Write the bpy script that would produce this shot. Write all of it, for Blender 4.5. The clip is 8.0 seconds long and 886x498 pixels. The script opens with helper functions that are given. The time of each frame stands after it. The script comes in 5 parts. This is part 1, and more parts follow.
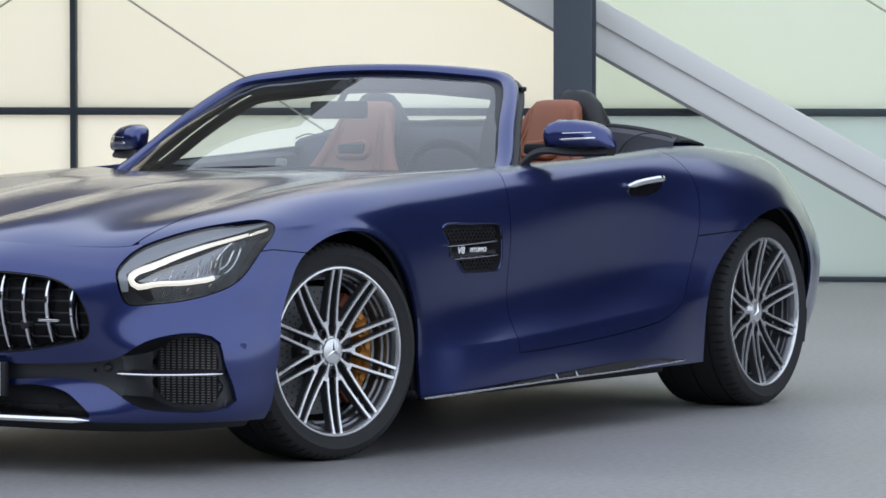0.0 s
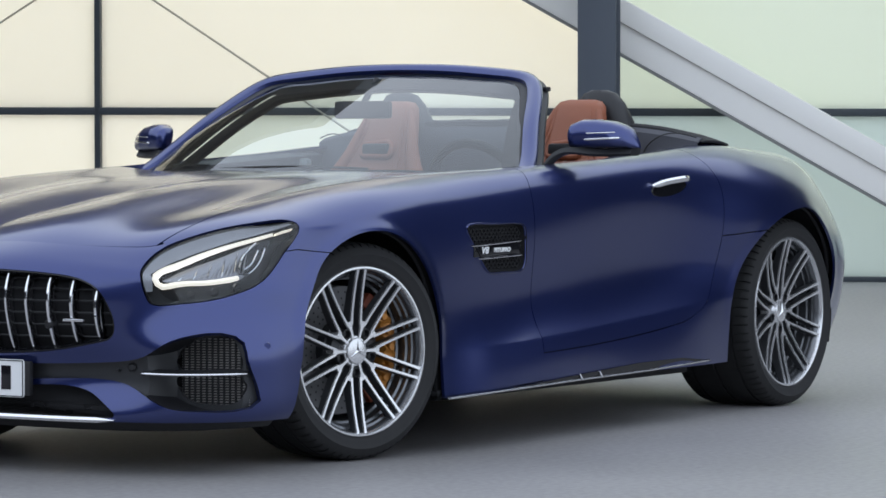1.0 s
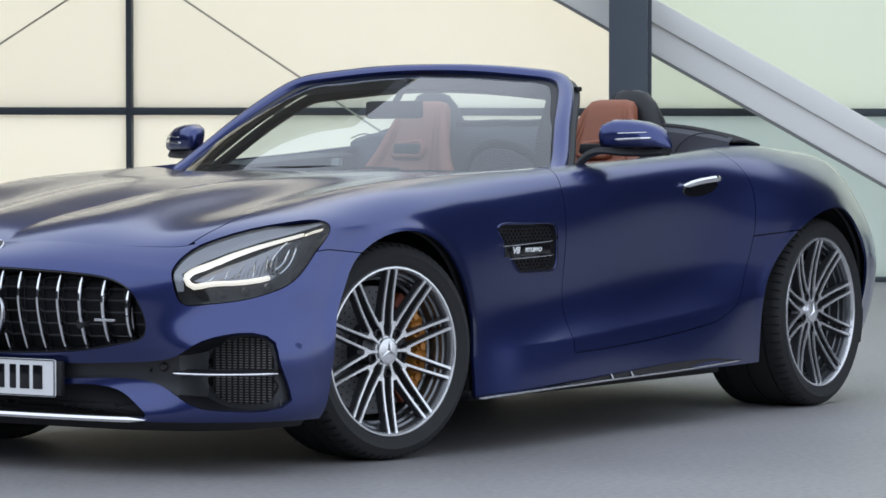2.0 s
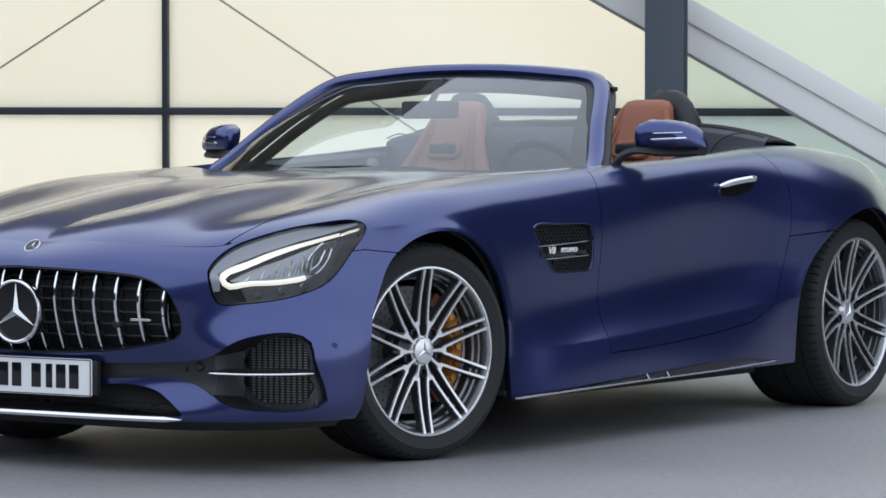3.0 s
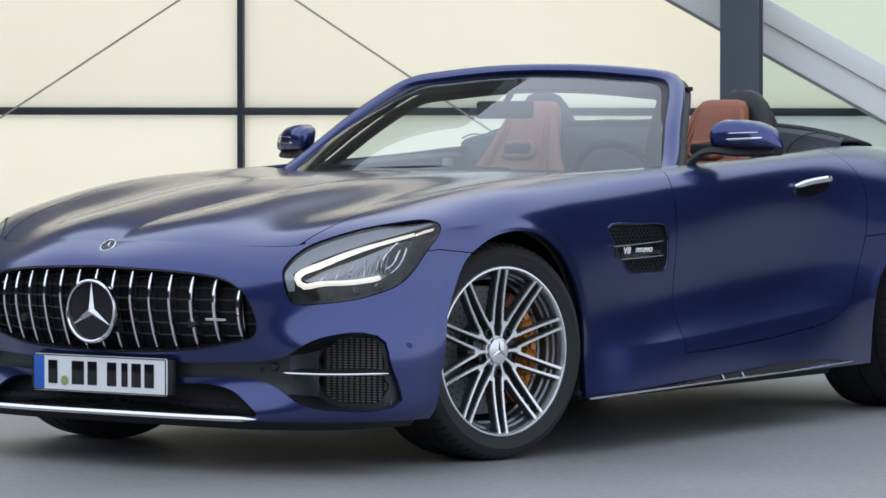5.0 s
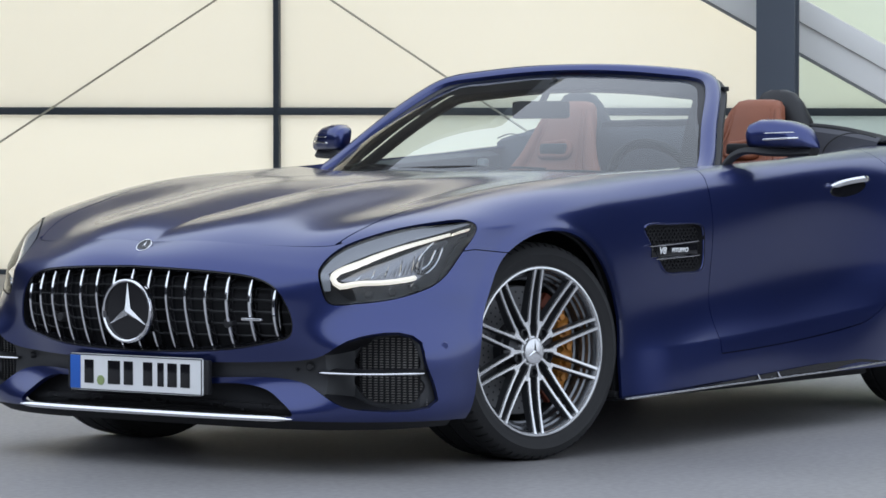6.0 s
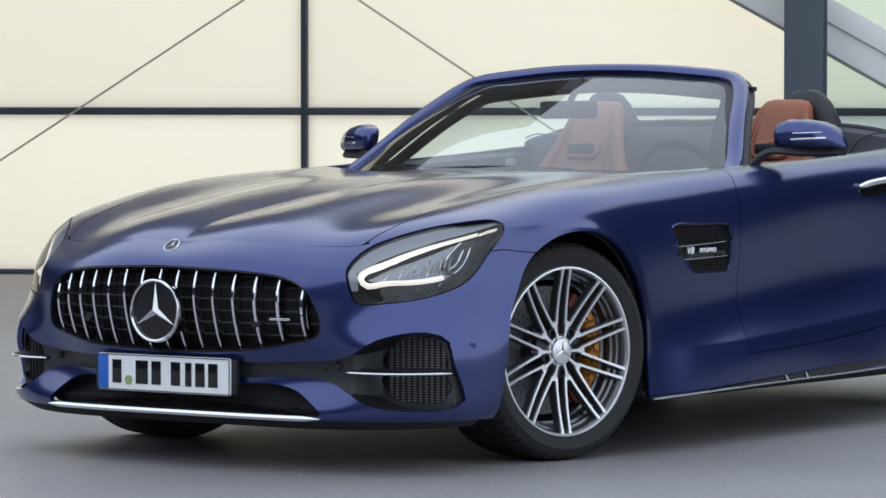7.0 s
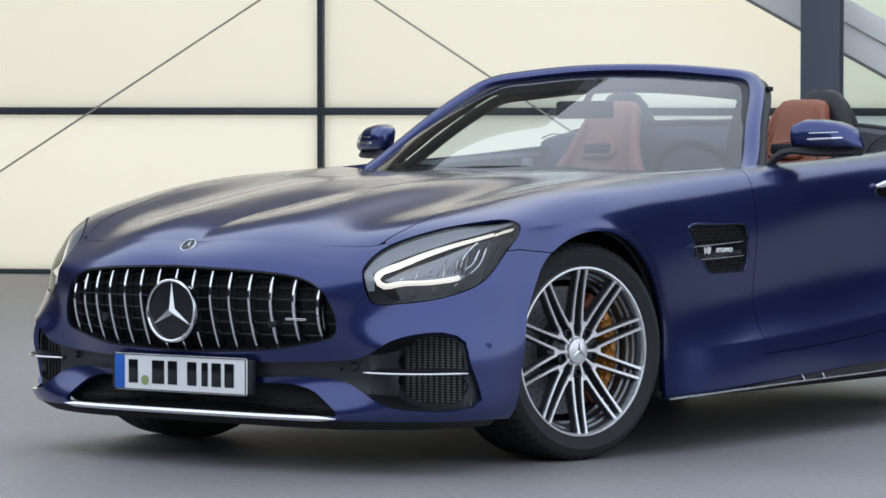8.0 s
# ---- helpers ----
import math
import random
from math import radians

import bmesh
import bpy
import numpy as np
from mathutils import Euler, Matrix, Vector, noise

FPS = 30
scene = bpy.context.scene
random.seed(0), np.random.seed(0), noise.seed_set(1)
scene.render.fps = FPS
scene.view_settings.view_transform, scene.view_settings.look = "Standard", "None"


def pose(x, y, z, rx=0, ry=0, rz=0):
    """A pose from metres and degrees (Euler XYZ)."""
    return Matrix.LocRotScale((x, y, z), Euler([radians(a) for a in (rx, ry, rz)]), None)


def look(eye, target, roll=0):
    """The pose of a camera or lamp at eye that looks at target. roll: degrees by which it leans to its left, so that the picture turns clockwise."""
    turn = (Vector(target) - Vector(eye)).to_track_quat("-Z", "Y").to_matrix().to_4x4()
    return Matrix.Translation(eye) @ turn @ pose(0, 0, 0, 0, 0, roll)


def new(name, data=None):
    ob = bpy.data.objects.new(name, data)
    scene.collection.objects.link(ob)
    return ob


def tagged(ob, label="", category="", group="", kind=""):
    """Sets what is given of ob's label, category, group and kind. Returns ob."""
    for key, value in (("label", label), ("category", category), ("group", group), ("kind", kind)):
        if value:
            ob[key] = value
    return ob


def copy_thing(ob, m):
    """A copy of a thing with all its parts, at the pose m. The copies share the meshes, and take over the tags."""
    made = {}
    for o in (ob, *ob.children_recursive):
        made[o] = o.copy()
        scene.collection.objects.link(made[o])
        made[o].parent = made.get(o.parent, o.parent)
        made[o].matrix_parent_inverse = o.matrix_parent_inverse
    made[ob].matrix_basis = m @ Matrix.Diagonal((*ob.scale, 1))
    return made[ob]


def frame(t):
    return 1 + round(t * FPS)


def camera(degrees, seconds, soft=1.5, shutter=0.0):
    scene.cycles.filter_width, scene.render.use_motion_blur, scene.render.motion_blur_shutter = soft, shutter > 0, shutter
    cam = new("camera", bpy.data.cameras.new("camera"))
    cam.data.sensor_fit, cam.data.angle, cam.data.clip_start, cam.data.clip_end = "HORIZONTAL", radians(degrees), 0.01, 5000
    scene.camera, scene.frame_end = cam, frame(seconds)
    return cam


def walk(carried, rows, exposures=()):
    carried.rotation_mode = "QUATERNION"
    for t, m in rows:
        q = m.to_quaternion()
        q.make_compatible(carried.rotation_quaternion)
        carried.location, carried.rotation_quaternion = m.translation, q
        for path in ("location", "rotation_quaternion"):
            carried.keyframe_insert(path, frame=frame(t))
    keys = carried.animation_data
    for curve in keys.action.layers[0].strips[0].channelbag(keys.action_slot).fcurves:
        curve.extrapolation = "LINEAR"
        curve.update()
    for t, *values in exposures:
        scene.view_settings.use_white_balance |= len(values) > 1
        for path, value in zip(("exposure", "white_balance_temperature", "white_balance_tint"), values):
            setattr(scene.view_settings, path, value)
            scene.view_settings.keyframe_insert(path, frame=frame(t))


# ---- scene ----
# The camera stands on a tripod and pans to its left.
cam = camera(14.9, 8.0, soft=1.6)
EYE = (8.512, 6.643, 0.954)
PITCH, ROLL = -1.735, 0.0
PAN = [
    (0.0, 212.582), (0.5, 212.730), (1.0, 212.990), (1.5, 213.247), (3.0, 214.122), (3.5, 214.445), (4.0, 214.771),
    (4.5, 215.077), (6.0, 215.992), (6.5, 216.256), (7.0, 216.459), (7.5, 216.616), (8.0, 216.734),
]
walk(cam, [(t, pose(*EYE, 90 + PITCH, ROLL, a - 90)) for t, a in PAN])

# ---- light ----
world = bpy.data.worlds.new("world")
scene.world = world
world.use_nodes = True
wn = world.node_tree.nodes
sky = wn.new("ShaderNodeTexSky")
sky.sky_type = "NISHITA"
sky.sun_disc = False
sky.sun_elevation, sky.sun_rotation = radians(22), radians(246)
sky.air_density, sky.dust_density, sky.ozone_density = 1.0, 1.0, 1.0
mixsky = wn.new("ShaderNodeMix")
mixsky.data_type = "RGBA"
mixsky.inputs["Factor"].default_value = 0.85
mixsky.inputs["B"].default_value = (6.3, 7.0, 8.1, 1)
world.node_tree.links.new(sky.outputs[0], mixsky.inputs["A"])
world.node_tree.links.new(mixsky.outputs["Result"], wn["Background"].inputs[0])
wn["Background"].inputs[1].default_value = 0.218
sun = new("sun", bpy.data.lights.new("sun", "SUN"))
sun.data.energy, sun.data.angle, sun.data.color = 3.55, radians(4), (1.0, 0.96, 0.88)
sun.matrix_world = look((0, 0, 30), (9.163, 4.005, 26))
scene.view_settings.exposure = 0.0


# ---- materials ----
def material(name, base, rough=0.5, metal=0.0, coat=0.0, spread=0.12, scale=8.0, fine=150.0, bump=0.02, rough_spread=0.1, ior=1.5):
    """A surface with coarse and fine variation of colour and gloss and a fine relief."""
    m = bpy.data.materials.new(name)
    m.use_nodes = True
    n, l = m.node_tree.nodes, m.node_tree.links
    b = n["Principled BSDF"]
    b.inputs["Metallic"].default_value, b.inputs["Coat Weight"].default_value, b.inputs["IOR"].default_value = metal, coat, ior
    b.inputs["Coat Roughness"].default_value = 0.05
    at = n.new("ShaderNodeTexCoord")
    coarse, grain = n.new("ShaderNodeTexNoise"), n.new("ShaderNodeTexNoise")
    coarse.inputs["Scale"].default_value, grain.inputs["Scale"].default_value = scale, fine
    coarse.inputs["Detail"].default_value = 5
    for t in (coarse, grain):
        l.new(at.outputs["Object"], t.inputs["Vector"])
    ramp = n.new("ShaderNodeMix")
    ramp.data_type = "RGBA"
    ramp.inputs["A"].default_value = (*[c * (1 - spread) for c in base], 1)
    ramp.inputs["B"].default_value = (*[min(1, c * (1 + spread)) for c in base], 1)
    both = n.new("ShaderNodeMath")
    both.operation = "MULTIPLY_ADD"
    both.inputs[1].default_value = 0.4
    l.new(grain.outputs["Fac"], both.inputs[0])
    low = n.new("ShaderNodeMath")
    low.operation = "MULTIPLY"
    low.inputs[1].default_value = 0.6
    l.new(coarse.outputs["Fac"], low.inputs[0])
    l.new(low.outputs[0], both.inputs[2])
    l.new(both.outputs[0], ramp.inputs["Factor"])
    l.new(ramp.outputs["Result"], b.inputs["Base Color"])
    rr = n.new("ShaderNodeMapRange")
    rr.inputs["To Min"].default_value, rr.inputs["To Max"].default_value = rough * (1 - rough_spread), min(1, rough * (1 + rough_spread))
    l.new(coarse.outputs["Fac"], rr.inputs["Value"])
    l.new(rr.outputs["Result"], b.inputs["Roughness"])
    if bump:
        bp = n.new("ShaderNodeBump")
        bp.inputs["Strength"].default_value, bp.inputs["Distance"].default_value = bump, 0.002
        l.new(grain.outputs["Fac"], bp.inputs["Height"])
        l.new(bp.outputs["Normal"], b.inputs["Normal"])
    return m


def glowing(name, colour, strength):
    m = material(name, (0.8, 0.8, 0.8), 0.3)
    b = m.node_tree.nodes["Principled BSDF"]
    b.inputs["Emission Color"].default_value, b.inputs["Emission Strength"].default_value = (*colour, 1), strength
    return m


def sheet_glass(name, tint, ior):
    """A thin sheet of glass: clear, with the gloss of both its faces."""
    m = bpy.data.materials.new(name)
    m.use_nodes = True
    n, l = m.node_tree.nodes, m.node_tree.links
    clear, gloss, mix, edge = n.new("ShaderNodeBsdfTransparent"), n.new("ShaderNodeBsdfGlossy"), n.new("ShaderNodeMixShader"), n.new("ShaderNodeFresnel")
    clear.inputs["Color"].default_value = (*tint, 1)
    gloss.inputs["Roughness"].default_value = 0.0
    edge.inputs["IOR"].default_value = ior
    l.new(edge.outputs[0], mix.inputs[0])
    l.new(clear.outputs[0], mix.inputs[1])
    l.new(gloss.outputs[0], mix.inputs[2])
    l.new(mix.outputs[0], n["Material Output"].inputs["Surface"])
    return m


def backlit(name, tint):
    """Frosted glass that lets daylight from behind through."""
    m = material(name, tint, 0.35, spread=0.04, scale=0.35, fine=3, bump=0.0)
    n, l = m.node_tree.nodes, m.node_tree.links
    thin, mix = n.new("ShaderNodeBsdfTranslucent"), n.new("ShaderNodeMixShader")
    thin.inputs["Color"].default_value = (*tint, 1)
    mix.inputs[0].default_value = 0.6
    l.new(n["Principled BSDF"].outputs[0], mix.inputs[1])
    l.new(thin.outputs[0], mix.inputs[2])
    l.new(mix.outputs[0], n["Material Output"].inputs["Surface"])
    return m


PAINT = material("satin_blue_paint", (0.0185, 0.0315, 0.145), 0.30, 0.8, coat=1.0, spread=0.06, scale=3, fine=900, bump=0.008, rough_spread=0.08)
PAINT.node_tree.nodes["Principled BSDF"].inputs["Coat Roughness"].default_value = 0.14
PAINT.node_tree.nodes["Principled BSDF"].inputs["Coat IOR"].default_value = 1.55
BLACK = material("black_plastic", (0.012, 0.012, 0.014), 0.45, spread=0.2)
GLOSS = material("gloss_black", (0.008, 0.008, 0.01), 0.12, bump=0.0)
INNER = material("dark_cavity", (0.010, 0.010, 0.012), 0.8)
CHROME = material("chrome", (0.8, 0.8, 0.82), 0.1, 1.0, spread=0.03, bump=0.0)
SATIN = material("satin_silver", (0.72, 0.72, 0.73), 0.25, 0.75, spread=0.05, bump=0.0)
RIMGREY = material("grey_rim_paint", (0.055, 0.057, 0.062), 0.35, 0.5, spread=0.06)
RUST = material("red_brown_bracket", (0.16, 0.035, 0.015), 0.5, 0.2, spread=0.15)
REFLECTOR = material("grey_reflector", (0.30, 0.305, 0.33), 0.3, 0.6, spread=0.2, scale=30)
SHELF = material("pale_lamp_shelf", (0.38, 0.385, 0.41), 0.4, 0.3, spread=0.1, scale=20)
FIN = material("grey_radiator_fin", (0.27, 0.26, 0.25), 0.5, 0.4, spread=0.15)
RUBBER = material("tyre_rubber", (0.014, 0.014, 0.015), 0.8, spread=0.25, scale=20, fine=400, bump=0.1)
DISC = material("brake_disc_steel", (0.12, 0.12, 0.125), 0.45, 0.5, spread=0.1, scale=40)
BRONZE = material("bronze_caliper_paint", (0.42, 0.17, 0.03), 0.35, 0.3, spread=0.1)
LEATHER = material("tan_leather", (0.27, 0.085, 0.04), 0.5, spread=0.15, scale=12, fine=160, bump=0.05)
DARKLEATHER = material("dark_leather", (0.02, 0.021, 0.024), 0.5, spread=0.2, fine=90, bump=0.03)
DARKGREY = material("dark_grey_lining", (0.045, 0.047, 0.06), 0.55, spread=0.15, fine=90, bump=0.03)
CLOTH = material("black_soft_top_cloth", (0.014, 0.014, 0.016), 0.9, spread=0.2, fine=200, bump=0.08)
GLASS = sheet_glass("windscreen_glass", (0.76, 0.88, 0.90), 2.3)
LENS = sheet_glass("headlight_lens", (0.93, 0.95, 0.97), 1.5)
LINING = material("dark_grey_intake_plastic", (0.026, 0.027, 0.030), 0.42, spread=0.2)
LAMPGREY = material("dark_lamp_housing", (0.013, 0.0135, 0.015), 0.35, spread=0.2)
BARREL = material("grey_rim_barrel", (0.16, 0.165, 0.175), 0.26, 0.8, spread=0.08)
MIRROR = material("mirror_glass", (0.9, 0.9, 0.9), 0.02, 1.0, spread=0.0, bump=0.0)
LED = glowing("daytime_running_light", (1.0, 0.92, 0.74), 0.72)
PLATEWHITE = material("plate_white", (0.86, 0.86, 0.86), 0.4, spread=0.03)
PLATEBLUE = material("plate_blue", (0.02, 0.12, 0.5), 0.4, spread=0.05)
PLATEGREEN = material("plate_seal", (0.3, 0.38, 0.16), 0.4, spread=0.1)
CONCRETE = material("concrete_floor", (0.255, 0.246, 0.246), 0.5, spread=0.8, scale=0.4, fine=40, bump=0.12, rough_spread=0.3)
CREAM = backlit("cream_glass_panel", (0.905, 0.879, 0.795))
GREENISH = backlit("pale_green_glass_panel", (0.76, 0.80, 0.725))
TEAL = backlit("low_green_glass_panel", (0.62, 0.68, 0.66))
COLUMN = material("grey_column_paint", (0.085, 0.10, 0.125), 0.45, spread=0.1, scale=2)
STEEL = material("dark_grey_steel_paint", (0.035, 0.045, 0.055), 0.45, spread=0.1, scale=2)
WHITESTEEL = material("white_steel_paint", (0.92, 0.90, 0.86), 0.4, spread=0.05, scale=1.5)
SHADEDSTEEL = material("grey_edge_shade", (0.20, 0.20, 0.20), 0.5, spread=0.1, scale=2)
SLAB = material("grey_unseen_slab", (0.22, 0.222, 0.23), 0.7, spread=0.15, scale=0.5)
DARKWALL = material("added_dark_wall", (0.035, 0.037, 0.045), 0.95, spread=0.2, scale=0.5)
DARKWALL.node_tree.nodes["Principled BSDF"].inputs["Specular IOR Level"].default_value = 0.1
CABLE = material("grey_cable", (0.46, 0.43, 0.36), 0.5, 0.5)


# ---- mesh tools ----
def mesh_object(name, verts, faces, mat, parent=None, label="", smooth=True):
    me = bpy.data.meshes.new(name)
    me.from_pydata([tuple(map(float, v)) for v in verts], [], [tuple(map(int, f)) for f in faces])
    me.validate()
    if smooth:
        me.shade_smooth()
        me.set_sharp_from_angle(angle=radians(38))
    me.materials.append(mat)
    ob = new(name, me)
    ob.parent = parent
    if label:
        tagged(ob, label)
    return ob


def part(name, bm, mat, parent=None, label="", smooth=True):
    me = bpy.data.meshes.new(name)
    bmesh.ops.recalc_face_normals(bm, faces=bm.faces[:])
    bm.to_mesh(me)
    bm.free()
    if smooth:
        me.shade_smooth()
        me.set_sharp_from_angle(angle=radians(35))
    me.materials.append(mat)
    ob = new(name, me)
    ob.parent = parent
    if label:
        tagged(ob, label)
    return ob


def box(bm, size, at, bevel=0.0, turn=None):
    """A bevelled block of that size round the place at."""
    m = Matrix.Translation(at) @ (turn.to_4x4() if turn else Matrix()) @ Matrix.Diagonal((*size, 1))
    made = bmesh.ops.create_cube(bm, size=1, matrix=m)["verts"]
    if bevel:
        edges = {e for v in made for e in v.link_edges}
        bmesh.ops.bevel(bm, geom=list(edges), offset=bevel, segments=2, affect="EDGES", profile=0.6)
    return bm


def revolve(profile, steps=72, closed=False):
    """Vertices and faces of a profile of (radius, y) turned round the y axis."""
    verts, faces, k = [], [], len(profile)
    for i in range(steps):
        a = 2 * math.pi * i / steps
        verts += [(r * math.cos(a), y, r * math.sin(a)) for r, y in profile]
    for i in range(steps):
        j = (i + 1) % steps
        for p in range(k if closed else k - 1):
            q = (p + 1) % k
            faces.append((i * k + p, j * k + p, j * k + q, i * k + q))
    return verts, faces


def cubic(knots, values, at):
    """A natural cubic spline through values (any shape after the first axis) at the knots, read at the places at."""
    n = len(knots)
    h = np.diff(knots)
    flat = np.asarray(values, float).reshape(n, -1)
    a = np.eye(n)
    rhs = np.zeros_like(flat)
    for i in range(1, n - 1):
        a[i, i - 1:i + 2] = h[i - 1], 2 * (h[i - 1] + h[i]), h[i]
        rhs[i] = 6 * ((flat[i + 1] - flat[i]) / h[i] - (flat[i] - flat[i - 1]) / h[i - 1])
    m = np.linalg.solve(a, rhs)
    i = np.clip(np.searchsorted(knots, at, side="right") - 1, 0, n - 2)
    t0, t1, hh = (knots[i + 1] - at)[:, None], (at - knots[i])[:, None], h[i][:, None]
    out = (m[i] * t0 ** 3 + m[i + 1] * t1 ** 3) / (6 * hh) + (flat[i] / hh - m[i] * hh / 6) * t0 + (flat[i + 1] / hh - m[i + 1] * hh / 6) * t1
    return out.reshape((len(at),) + np.asarray(values).shape[1:])


def knots_of(cage):
    """Knots by the mean length of the cage's steps along its first axis."""
    step = np.linalg.norm(np.diff(cage, axis=0), axis=2).mean(axis=1)
    return np.concatenate([[0], np.cumsum(step)])


def curve(points, count):
    """A smooth run of points through a few given ones."""
    p = np.asarray(points, float)
    k = np.concatenate([[0], np.cumsum(np.linalg.norm(np.diff(p, axis=0), axis=1))])
    return cubic(k, p, np.linspace(0, k[-1], count))


def surface(cage, nu, nv, rows=None, cols=None):
    """A smooth grid through a cage of points: places (nu, nv, 3) and the cage's own row and column numbers at each. rows, cols: a stretch of them."""
    cage = np.asarray(cage, float)
    r0, r1 = rows or (0, len(cage) - 1)
    c0, c1 = cols or (0, len(cage[0]) - 1)
    ku, kv = knots_of(cage), knots_of(cage.transpose(1, 0, 2))
    su = np.interp(np.linspace(r0, r1, nu), range(len(ku)), ku)
    sv = np.interp(np.linspace(c0, c1, nv), range(len(kv)), kv)
    g = cubic(ku, cage, su)
    g = cubic(kv, g.transpose(1, 0, 2), sv).transpose(1, 0, 2)
    uu, vv = np.meshgrid(np.linspace(r0, r1, nu), np.linspace(c0, c1, nv), indexing="ij")
    return np.concatenate([g, uu[..., None], vv[..., None]], axis=2)


def cut(grid, fields):
    """The grid's faces where every field (a function of x, y, z, row, column) is positive, cut cleanly along its zero line."""
    nu, nv = grid.shape[:2]
    verts = [tuple(v) for v in grid.reshape(-1, 5)]
    polys = [(i * nv + j, (i + 1) * nv + j, (i + 1) * nv + j + 1, i * nv + j + 1) for i in range(nu - 1) for j in range(nv - 1)]
    for f in fields:
        a = np.array(verts)
        val = f(*a.T)
        made, kept = {}, []
        inside = val > 0
        for poly in polys:
            hits = [inside[i] for i in poly]
            if all(hits):
                kept.append(poly)
                continue
            if not any(hits):
                continue
            out = []
            for i, j in zip(poly, poly[1:] + poly[:1]):
                if inside[i]:
                    out.append(i)
                if inside[i] != inside[j]:
                    key = (min(i, j), max(i, j))
                    if key not in made:
                        p, q = key
                        t = val[p] / (val[p] - val[q])
                        made[key] = len(verts)
                        verts.append(tuple(a[p] + (a[q] - a[p]) * t))
                    out.append(made[key])
            if len(out) > 2:
                kept.append(tuple(out))
        polys = kept
    used = sorted({i for p in polys for i in p})
    index = {v: k for k, v in enumerate(used)}
    return [verts[i][:3] for i in used], [tuple(index[i] for i in p) for p in polys]


def mirrored(verts, faces):
    return [(x, -y, z) for x, y, z in verts], [tuple(reversed(f)) for f in faces]


def thick(ob, depth, offset=-1.0):
    me = ob.data
    uses = np.zeros(len(me.loops), dtype=np.int32)
    me.loops.foreach_get("edge_index", uses)
    for i in np.where(np.bincount(uses, minlength=len(me.edges)) == 1)[0]:
        me.edges[int(i)].use_edge_sharp = True
    s = ob.modifiers.new("thickness", "SOLIDIFY")
    s.thickness, s.offset, s.use_even_offset = depth, offset, False
    return ob


def tube(points, radius, sides=10, closed=False, squash=1.0):
    """A pipe of that radius (a number or one for each point) along points."""
    p = np.asarray(points, float)
    n = len(p)
    rad = np.full(n, radius) if np.isscalar(radius) else np.asarray(radius, float)
    verts, faces = [], []
    up = np.array([0, 0, 1.0])
    for i in range(n):
        t = p[(i + 1) % n] - p[i - 1] if closed else p[min(i + 1, n - 1)] - p[max(i - 1, 0)]
        t = t / (np.linalg.norm(t) + 1e-9)
        s = np.cross(t, up)
        if np.linalg.norm(s) < 0.05:
            s = np.cross(t, (1.0, 0, 0))
        s = s / np.linalg.norm(s)
        w = np.cross(s, t)
        for k in range(sides):
            a = 2 * math.pi * k / sides
            verts.append(p[i] + rad[i] * (s * math.cos(a) + w * squash * math.sin(a)))
    for i in range(n if closed else n - 1):
        j = (i + 1) % n
        for k in range(sides):
            m = (k + 1) % sides
            faces.append((i * sides + k, i * sides + m, j * sides + m, j * sides + k))
    if not closed:
        faces.append(tuple(range(sides))[::-1])
        faces.append(tuple((n - 1) * sides + k for k in range(sides)))
    return verts, faces


def in_outline(px, py, outline):
    """The signed distance of places to a closed outline, positive inside."""
    o = np.asarray(outline, float)
    best = np.full(px.shape, 1e9)
    odd = np.zeros(px.shape, bool)
    for (ax, ay), (bx, by) in zip(o, np.roll(o, -1, axis=0)):
        dx, dy = bx - ax, by - ay
        t = np.clip(((px - ax) * dx + (py - ay) * dy) / (dx * dx + dy * dy + 1e-12), 0, 1)
        best = np.minimum(best, np.hypot(px - ax - t * dx, py - ay - t * dy))
        cross = ((ay > py) != (by > py)) & (px < (bx - ax) * (py - ay) / (by - ay + 1e-12) + ax)
        odd ^= cross
    return np.where(odd, best, -best)


def rounded(points, count=60):
    """A closed smooth outline through a few points."""
    p = np.asarray(points, float)
    wide = np.concatenate([p[-3:], p, p[:3]])
    k = np.concatenate([[0], np.cumsum(np.linalg.norm(np.diff(wide, axis=0), axis=1) ** 0.7)])
    return cubic(k, wide, np.linspace(k[3], k[3 + len(p)], count + 1))[:-1]


# ---- the place: concrete floor, glazed wall, steel ----
WALL_AT, WALL_ALONG, WALL_OUT = Vector((-10.032, -11.115, 0)), Vector((-0.4005, 0.9163, 0)), Vector((0.9163, 0.4005, 0))


def on_wall(s, h, out=0.0):
    """A place s metres along the glazed wall, h high, out metres in front of it."""
    return WALL_AT + WALL_ALONG * s + WALL_OUT * out + Vector((0, 0, h))


WALL_TURN = Matrix((WALL_ALONG, WALL_OUT * -1, Vector((0, 0, 1)))).transposed()

bm = bmesh.new()
bmesh.ops.create_grid(bm, x_segments=60, y_segments=60, size=400)
floor = part("ground", bm, CONCRETE, smooth=False)
tagged(floor, "smooth light grey concrete floor with faint stains", "floor", kind="structure")

wall = new("wall_glazed")
tagged(wall, "wall of translucent cream and pale green glass panels", "wall", kind="structure")
BAYS = (-12.5, -8.8, -5.1, -1.4, 2.30, 6.0, 9.7, 13.4)
for s0, s1 in zip(BAYS, BAYS[1:]):
    for h0, h1 in ((0.034, 1.205), (1.209, 3.4), (3.44, 5.6), (5.64, 7.8), (7.84, 10.0)):
        b = bmesh.new()
        box(b, (s1 - s0 - 0.03, 0.04, h1 - h0), on_wall((s0 + s1) / 2, (h0 + h1) / 2, 0.0), 0.004, WALL_TURN)
        part("panel", b, CREAM if s1 < 6.5 else TEAL if h0 < 1 else GREENISH, wall)
